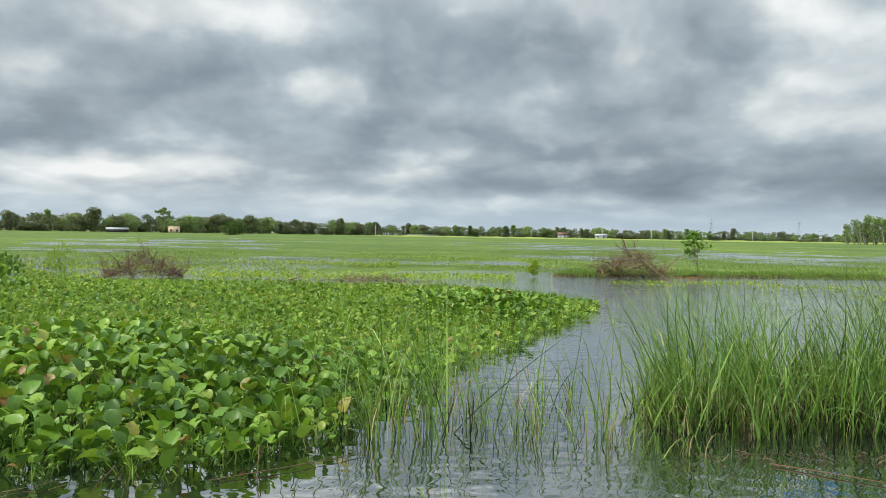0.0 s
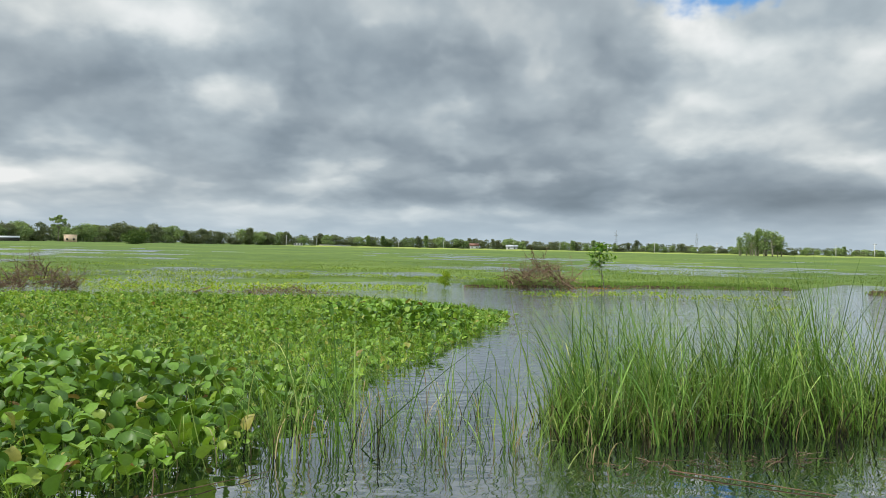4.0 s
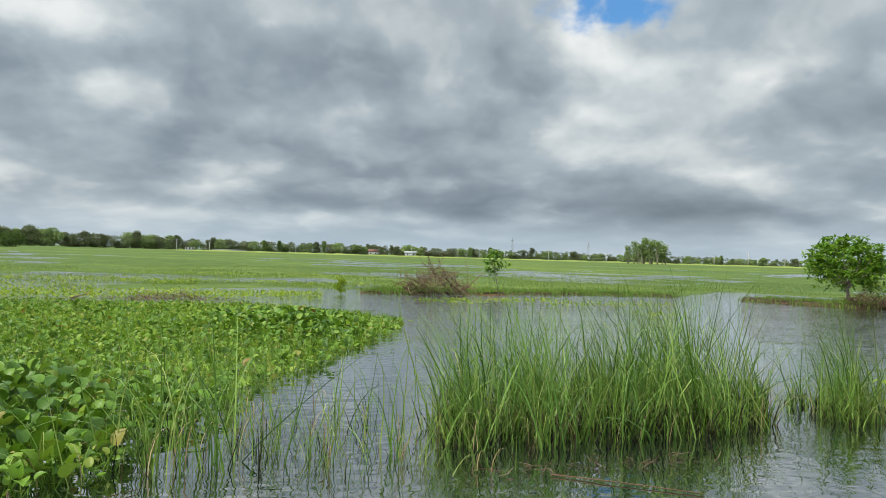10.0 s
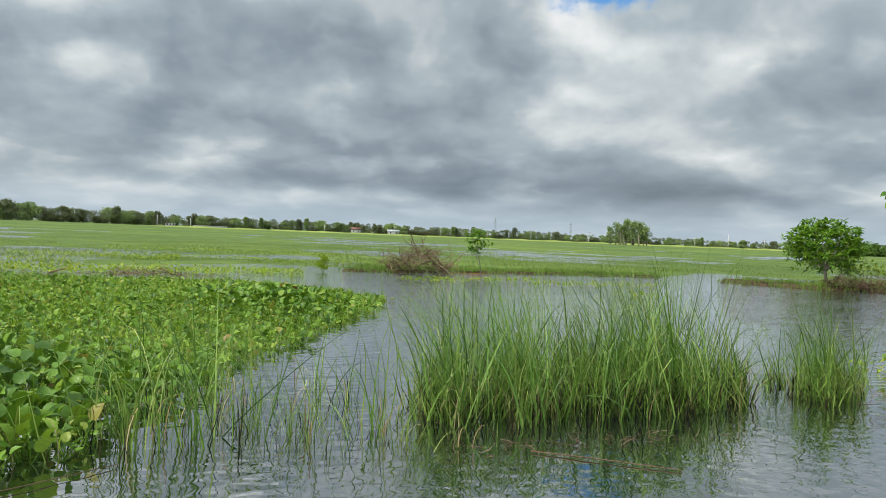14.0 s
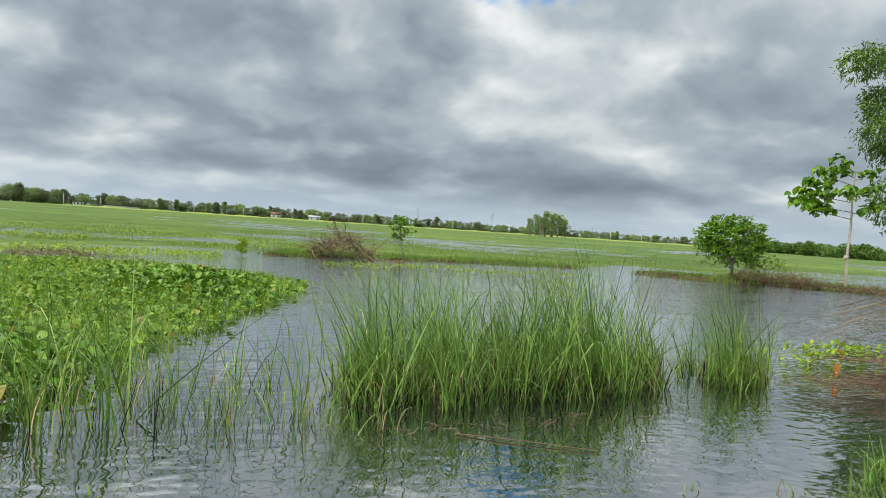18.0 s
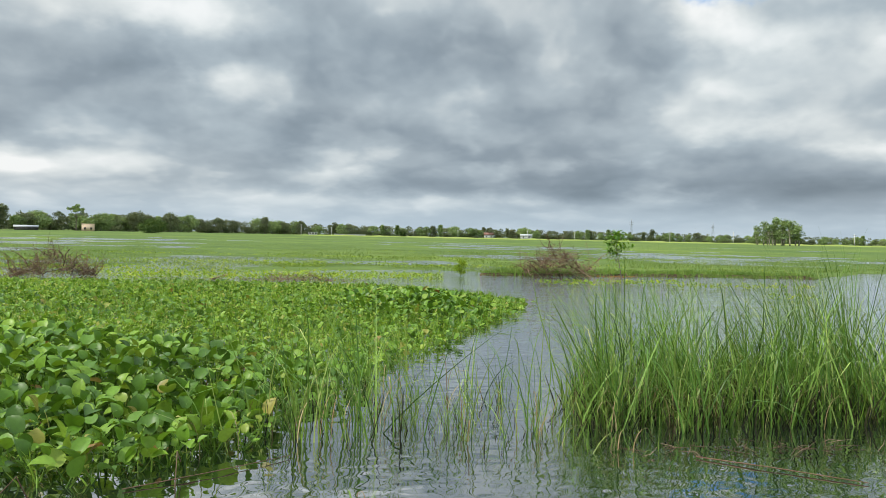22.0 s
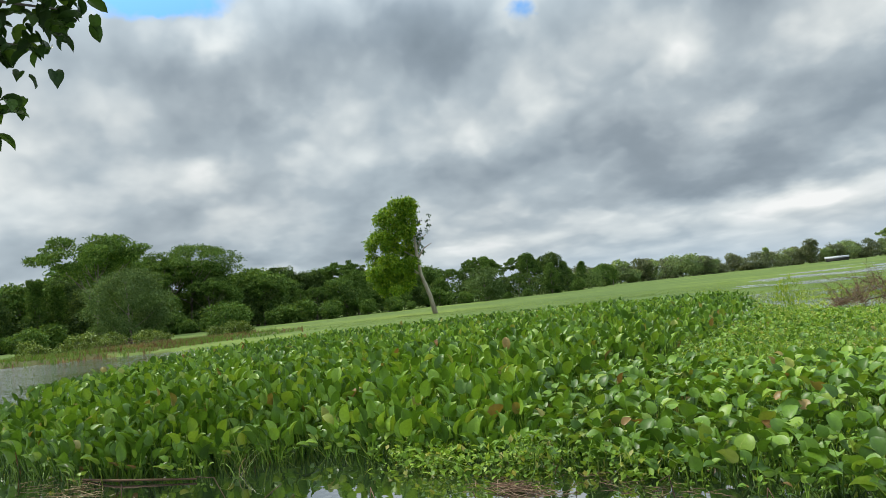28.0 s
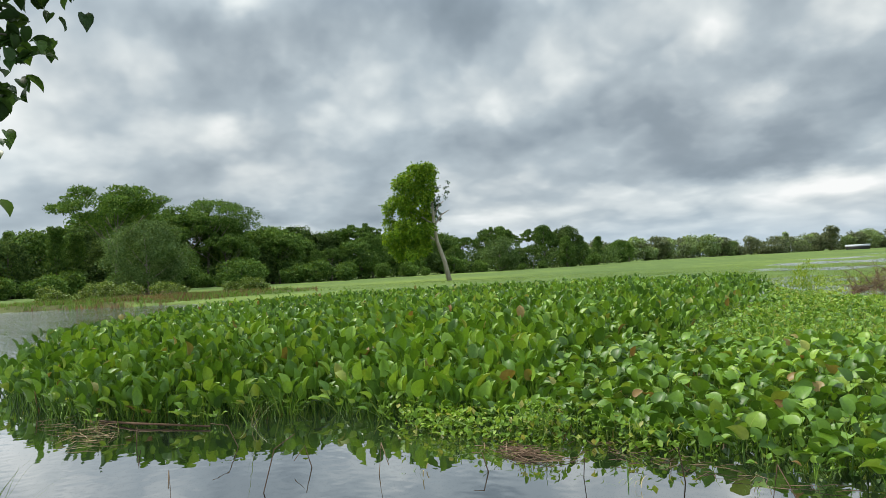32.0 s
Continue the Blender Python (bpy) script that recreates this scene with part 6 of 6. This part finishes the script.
def left_edge():
    """Herb, grass and the tree that overhangs the left of the pond."""
    rs = np.random.RandomState(131)
    t = thing("herb", "leafy green herb growing on the near bank", "plant", Matrix.Translation((-4.3, 0.0, 0.0)))
    h = Heap()
    for i in range(19):
        x0, y0 = rs.normal(0, 0.2), rs.normal(0, 0.2)
        top = Vector((x0 + rs.normal(0, 0.12), y0 + rs.normal(0, 0.1), rs.uniform(0.4, 1.0)))
        one = Heap()
        tube(one, [(x0, y0, -0.05), (x0, y0, 0.15), top], [0.006, 0.005, 0.002], 4)
        part("stem", one.mesh("herb_stem", REED), t)
        n = 17
        u = rs.uniform(0.25, 1.0, n)
        p = np.array((x0, y0, 0.1)) * (1 - u[:, None]) + np.array(top) * u[:, None] + rs.normal(0, 0.025, (n, 3))
        a = rs.uniform(0, 6.28, n)
        s = rs.uniform(0.05, 0.1, n)
        h.spread(BROAD, p, leaf_frames(np.stack([np.cos(a), np.sin(a), 0 * a], 1), rs.normal(0.15, 0.4, n), s, s * 0.8, rs.normal(0, 0.3, n)))
    part("leaves", h.mesh("herb_leaves", SHORE_LEAF, True), t, "small dull green leaves")
    reeds([(-5.0, -0.6), (-3.9, -0.05), (-3.6, 0.3), (-3.9, 0.45), (-4.6, 0.1), (-5.3, -0.2)], 420, 0.6, 132, 80, False, math.pi * 0.3, name="grass_tuft", label="dark green grass on the near bank")
    reeds([(-6.3, 2.45), (-6.2, 2.4), (-6.1, 2.48), (-6.2, 2.55)], 5, 0.75, 133, 5, True, math.pi * 0.5, name="reed_tuft", label="lone thin green reed standing in still water")
    for i, (x, y) in enumerate(((-3.95, 2.6), (-2.75, 3.25), (0.05, 3.75), (1.35, 3.6), (-2.2, 3.55), (2.95, 3.1))):
        reeds([(x - 0.08, y - 0.06), (x + 0.08, y - 0.06), (x + 0.08, y + 0.06), (x - 0.08, y + 0.06)], 7, 0.2, 140 + i, 5, True, math.pi * 0.6, name="grass_sprig", label="small green sprig poking out of the water")
    # drifting weed raft off the left shore
    t = thing("weed_raft", "low raft of green weed drifting off a shore", "weeds", Matrix.Translation((-29.0, -0.6, 0)), kind="stuff")
    n = 11000
    p = np.stack([rs.normal(0, 3.2, n), rs.normal(0, 0.7, n), rs.uniform(0.0, 0.3, n)], 1)
    a = rs.uniform(0, 6.28, n)
    s = rs.uniform(0.1, 0.22, n)
    h = Heap()
    h.spread(SLIM, p, leaf_frames(np.stack([np.cos(a), np.sin(a), 0 * a], 1), rs.normal(0.5, 0.5, n), s, s * 0.6, rs.normal(0, 0.3, n)))
    part("weed_leaves", h.mesh("raft_leaves", HYACINTH), t, "green weed leaves")
    # overhanging tree
    t = thing("overhanging_tree", "dark leafy tree whose branches overhang the pond", "tree", Matrix.Translation((-6.9, -2.6, 0.12)))
    wood = Heap()
    tube(wood, [(0, 0, -0.4), (0.05, 0.1, 1.0), (0.1, 0.2, 2.2), (0.3, 0.4, 3.4), (0.5, 0.5, 4.6), (0.6, 0.5, 6.0)], [0.2, 0.17, 0.14, 0.11, 0.08, 0.03], 9)
    base = Vector((-6.9, -2.6, 0.12))
    sprays = []
    # azimuth, elevation, distance of the branch ends
    for az, el, r in ((77.5, 22, 6.2), (79.5, 19.5, 6.3), (82.5, 16.2, 6.2), (84.5, 13.5, 6.3), (85.5, 10.8, 6.4), (86, 8.2, 6.5), (86.5, 6.2, 6.6), (87.5, 5.0, 6.7), (90, 5.5, 6.8),
                      (85, 21, 6.4), (89, 17.5, 6.5), (88, 12.5, 6.6), (91, 9, 6.7), (92, 21, 6.8), (94, 13, 6.9), (94, 6.5, 7.0), (82, 26, 6.3), (88, 26, 6.4), (70, 28.5, 5.6), (97, 17, 7.2)):
        e = Vector(at(az, r, 1.35 + r * math.tan(radians(el)))) - base
        a = Vector((0.2, 0.3, np.clip(e.z - 0.3, 1.9, 4.6)))
        mid = a.lerp(e, 0.55) + Vector((0, 0, 0.22))
        tube(wood, [a, mid, e], [0.045, 0.026, 0.007], 6)
        for u in np.linspace(0.4, 1.0, 13):
            sprays.append((a.lerp(e, u) + Vector((0, 0, 0.2 * 4 * u * (1 - u))), 1.0))
    for az, el, r in ((58.6, 27.2, 4.3), (52.8, 26.6, 4.2)):
        e = Vector(at(az, r, 1.35 + r * math.tan(radians(el)))) - base
        a = Vector((0.4, 0.5, 4.0))
        mid = a.lerp(e, 0.5) + Vector((0, 0, 0.9))
        tube(wood, [a, mid, e], [0.045, 0.026, 0.006], 6)
        sprays.append((e, 0.3))
    part("trunk", wood.mesh("overhanging_trunk", BARK, True), t, "dark trunk with long branches")
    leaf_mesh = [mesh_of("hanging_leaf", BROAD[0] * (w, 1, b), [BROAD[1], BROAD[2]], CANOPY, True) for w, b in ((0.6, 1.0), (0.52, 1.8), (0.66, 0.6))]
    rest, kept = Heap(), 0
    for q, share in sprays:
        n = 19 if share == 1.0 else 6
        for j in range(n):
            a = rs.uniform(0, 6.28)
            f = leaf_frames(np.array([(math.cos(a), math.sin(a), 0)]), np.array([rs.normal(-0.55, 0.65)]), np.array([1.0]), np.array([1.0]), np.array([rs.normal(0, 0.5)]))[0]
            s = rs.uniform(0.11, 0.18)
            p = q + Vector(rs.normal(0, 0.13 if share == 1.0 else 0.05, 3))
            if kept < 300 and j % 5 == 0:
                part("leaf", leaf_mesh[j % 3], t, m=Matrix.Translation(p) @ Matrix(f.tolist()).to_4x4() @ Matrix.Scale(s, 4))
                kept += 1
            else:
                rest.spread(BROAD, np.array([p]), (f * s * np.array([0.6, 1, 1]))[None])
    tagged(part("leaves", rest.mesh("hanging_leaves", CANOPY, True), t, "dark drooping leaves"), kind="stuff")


left_edge()


# ---- far buildings and poles ----
def house(name, label, az, r, wide, deep, high, wall, roof, windows, gable=0.0, storeys=1):
    t = thing(name, label, "house", at_pose(az, r, 0.05, radians(az)))
    h = Heap()
    box(h, (-wide / 2, -deep / 2, -0.3), (wide / 2, deep / 2, high))
    part("wall", h.mesh("house_wall", wall), t)
    h = Heap()
    if gable:
        v = [(-wide / 2 - 0.4, -deep / 2 - 0.4, high), (wide / 2 + 0.4, -deep / 2 - 0.4, high), (wide / 2 + 0.4, deep / 2 + 0.4, high), (-wide / 2 - 0.4, deep / 2 + 0.4, high), (-wide / 2 - 0.4, 0, high + gable), (wide / 2 + 0.4, 0, high + gable)]
        h.add(v, [(0, 1, 5, 4), (2, 3, 4, 5), (0, 3, 2, 1)], [(1, 2, 5), (3, 0, 4)])
    else:
        box(h, (-wide / 2 - 0.2, -deep / 2 - 0.2, high + 0.004), (wide / 2 + 0.2, deep / 2 + 0.2, high + 0.25))
    part("roof", h.mesh("house_roof", roof), t)
    for s in range(storeys):
        z0 = 0.9 + s * (high / storeys)
        for i in range(windows):
            x = -wide / 2 + wide * (i + 0.5) / windows
            h = Heap()
            box(h, (x - 0.45, -deep / 2 - 0.03, z0), (x + 0.45, -deep / 2 + 0.05, z0 + 1.1))
            part("window", h.mesh("house_window", DARK), t, "dark unglazed opening")
    if gable == 0.0 and storeys > 1:
        for x in (-wide / 2 + 0.15, 0.0, wide / 2 - 0.15):
            h = Heap()
            box(h, (x - 0.15, -deep / 2, high + 0.26), (x + 0.15, -deep / 2 + 0.3, high + 1.3))
            part("column", h.mesh("house_column", wall), t, "unfinished concrete column")


house("house", "unfinished peach two-storey house at a wood's edge", 18.75, 420, 6.0, 5.0, 3.6, PLASTER, PLASTER, 2, storeys=1)
house("shed", "long shed with a weathered grey tin roof", 22.55, 410, 10.0, 6.0, 1.5, DARK, TIN, 0, 1.0)
house("white_house", "small whitewashed house across the field", 3.0, 520, 6.0, 5.0, 1.9, WHITEWASH, WHITEWASH, 3)
house("low_white_wall", "long low whitewashed shed across the field", 0.2, 525, 22.0, 3.0, 1.0, WHITEWASH, WHITEWASH, 0)
house("red_roofed_house", "house with a rusty red tin roof among trees", -10.6, 640, 8.0, 6.0, 2.8, WHITEWASH, RED_TIN, 2, 2.2)
house("far_tin_house", "low house with a grey tin roof among trees", -13.5, 590, 9.0, 6.0, 2.4, WHITEWASH, TIN, 2, 1.6)


def poles():
    t = thing("utility_pole", "pale concrete utility pole along a far road", "utility pole", group="poles along the far road")
    h = Heap()
    tube(h, [(0, 0, -0.3), (0, 0, 3), (0, 0, 7.0)], [0.22, 0.19, 0.15], 6)
    part("shaft", h.mesh("pole_shaft", CONCRETE, True), t)
    h = Heap()
    box(h, (-0.9, -0.08, 6.4), (0.9, 0.08, 6.58))
    part("crossarm", h.mesh("pole_crossarm", STEEL), t)
    spots = [(3.9, 0.9), (1.6, 0.85), (-4.7, 0.8), (-8.2, 0.8), (-13.6, 0.85), (-17.2, 0.9), (-20.8, 0.9), (-24.2, 1.0), (-28.6, 1.05), (-36.3, 1.0), (-38.6, 1.2), (-41.0, 0.9)]
    t.matrix_basis = at_pose(spots[0][0], 430, 0.0, radians(spots[0][0]), spots[0][1])
    for az, s in spots[1:]:
        copy_thing(t, at_pose(az, 430, 0.0, radians(az), s))
    t = thing("pylon", "faint lattice power pylon on the skyline", "pylon", group="pylons on the skyline")
    for sx in (-1, 1):
        for sy in (-1, 1):
            h = Heap()
            tube(h, [(sx * 2.2, sy * 2.2, -0.5), (sx * 0.8, sy * 0.8, 14), (sx * 0.2, sy * 0.2, 26)], [0.12, 0.1, 0.08], 4)
            part("leg", h.mesh("pylon_leg", STEEL), t)
    h = Heap()
    for i in range(9):
        w0, w1 = 2.2 - 0.22 * i, 2.2 - 0.22 * (i + 1)
        z0, z1 = 2.7 * i, 2.7 * (i + 1)
        for s in (-1, 1):
            tube(h, [(-w0, s * w0, z0), (w1, s * w1, z1)], [0.06, 0.06], 3)
            tube(h, [(w0, s * w0, z0), (-w1, s * w1, z1)], [0.06, 0.06], 3)
    part("bracing", h.mesh("pylon_bracing", STEEL), t)
    for z in (19, 22):
        h = Heap()
        box(h, (-3, -0.15, z), (3, 0.15, z + 0.3))
        part("crossarm", h.mesh("pylon_crossarm", STEEL), t)
    t.matrix_basis = at_pose(-21.4, 900, 0.0, 0.3)
    copy_thing(t, at_pose(-27.2, 1000, 0.0, 0.3))


poles()


def embankment():
    """The sunlit grassy road bank below the far trees."""
    h = Heap()
    azs = np.arange(5.0, -46.0, -0.5)
    rows = []
    for az in azs:
        hh = 0.75 * float(np.interp(az, [-46, -42, 2, 5], [0.2, 1, 1, 0.2])) * (1 + 0.2 * math.sin(az * 2.1) + 0.15 * math.sin(az * 5.3))
        for dr, z in ((-7, 0.0), (-3.5, hh * 0.7), (0, hh), (5, hh), (9, 0.0)):
            rows.append(at(az, 418 + 1.2 * math.sin(az) + dr, z))
    n = len(azs)
    h.add(rows, [(i * 5 + j, i * 5 + j + 1, (i + 1) * 5 + j + 1, (i + 1) * 5 + j) for i in range(n - 1) for j in range(4)])
    tagged(new("road_embankment", h.mesh("embankment", EMBANK, True)), "long low sunlit grassy road embankment", "embankment", kind="structure")


embankment()
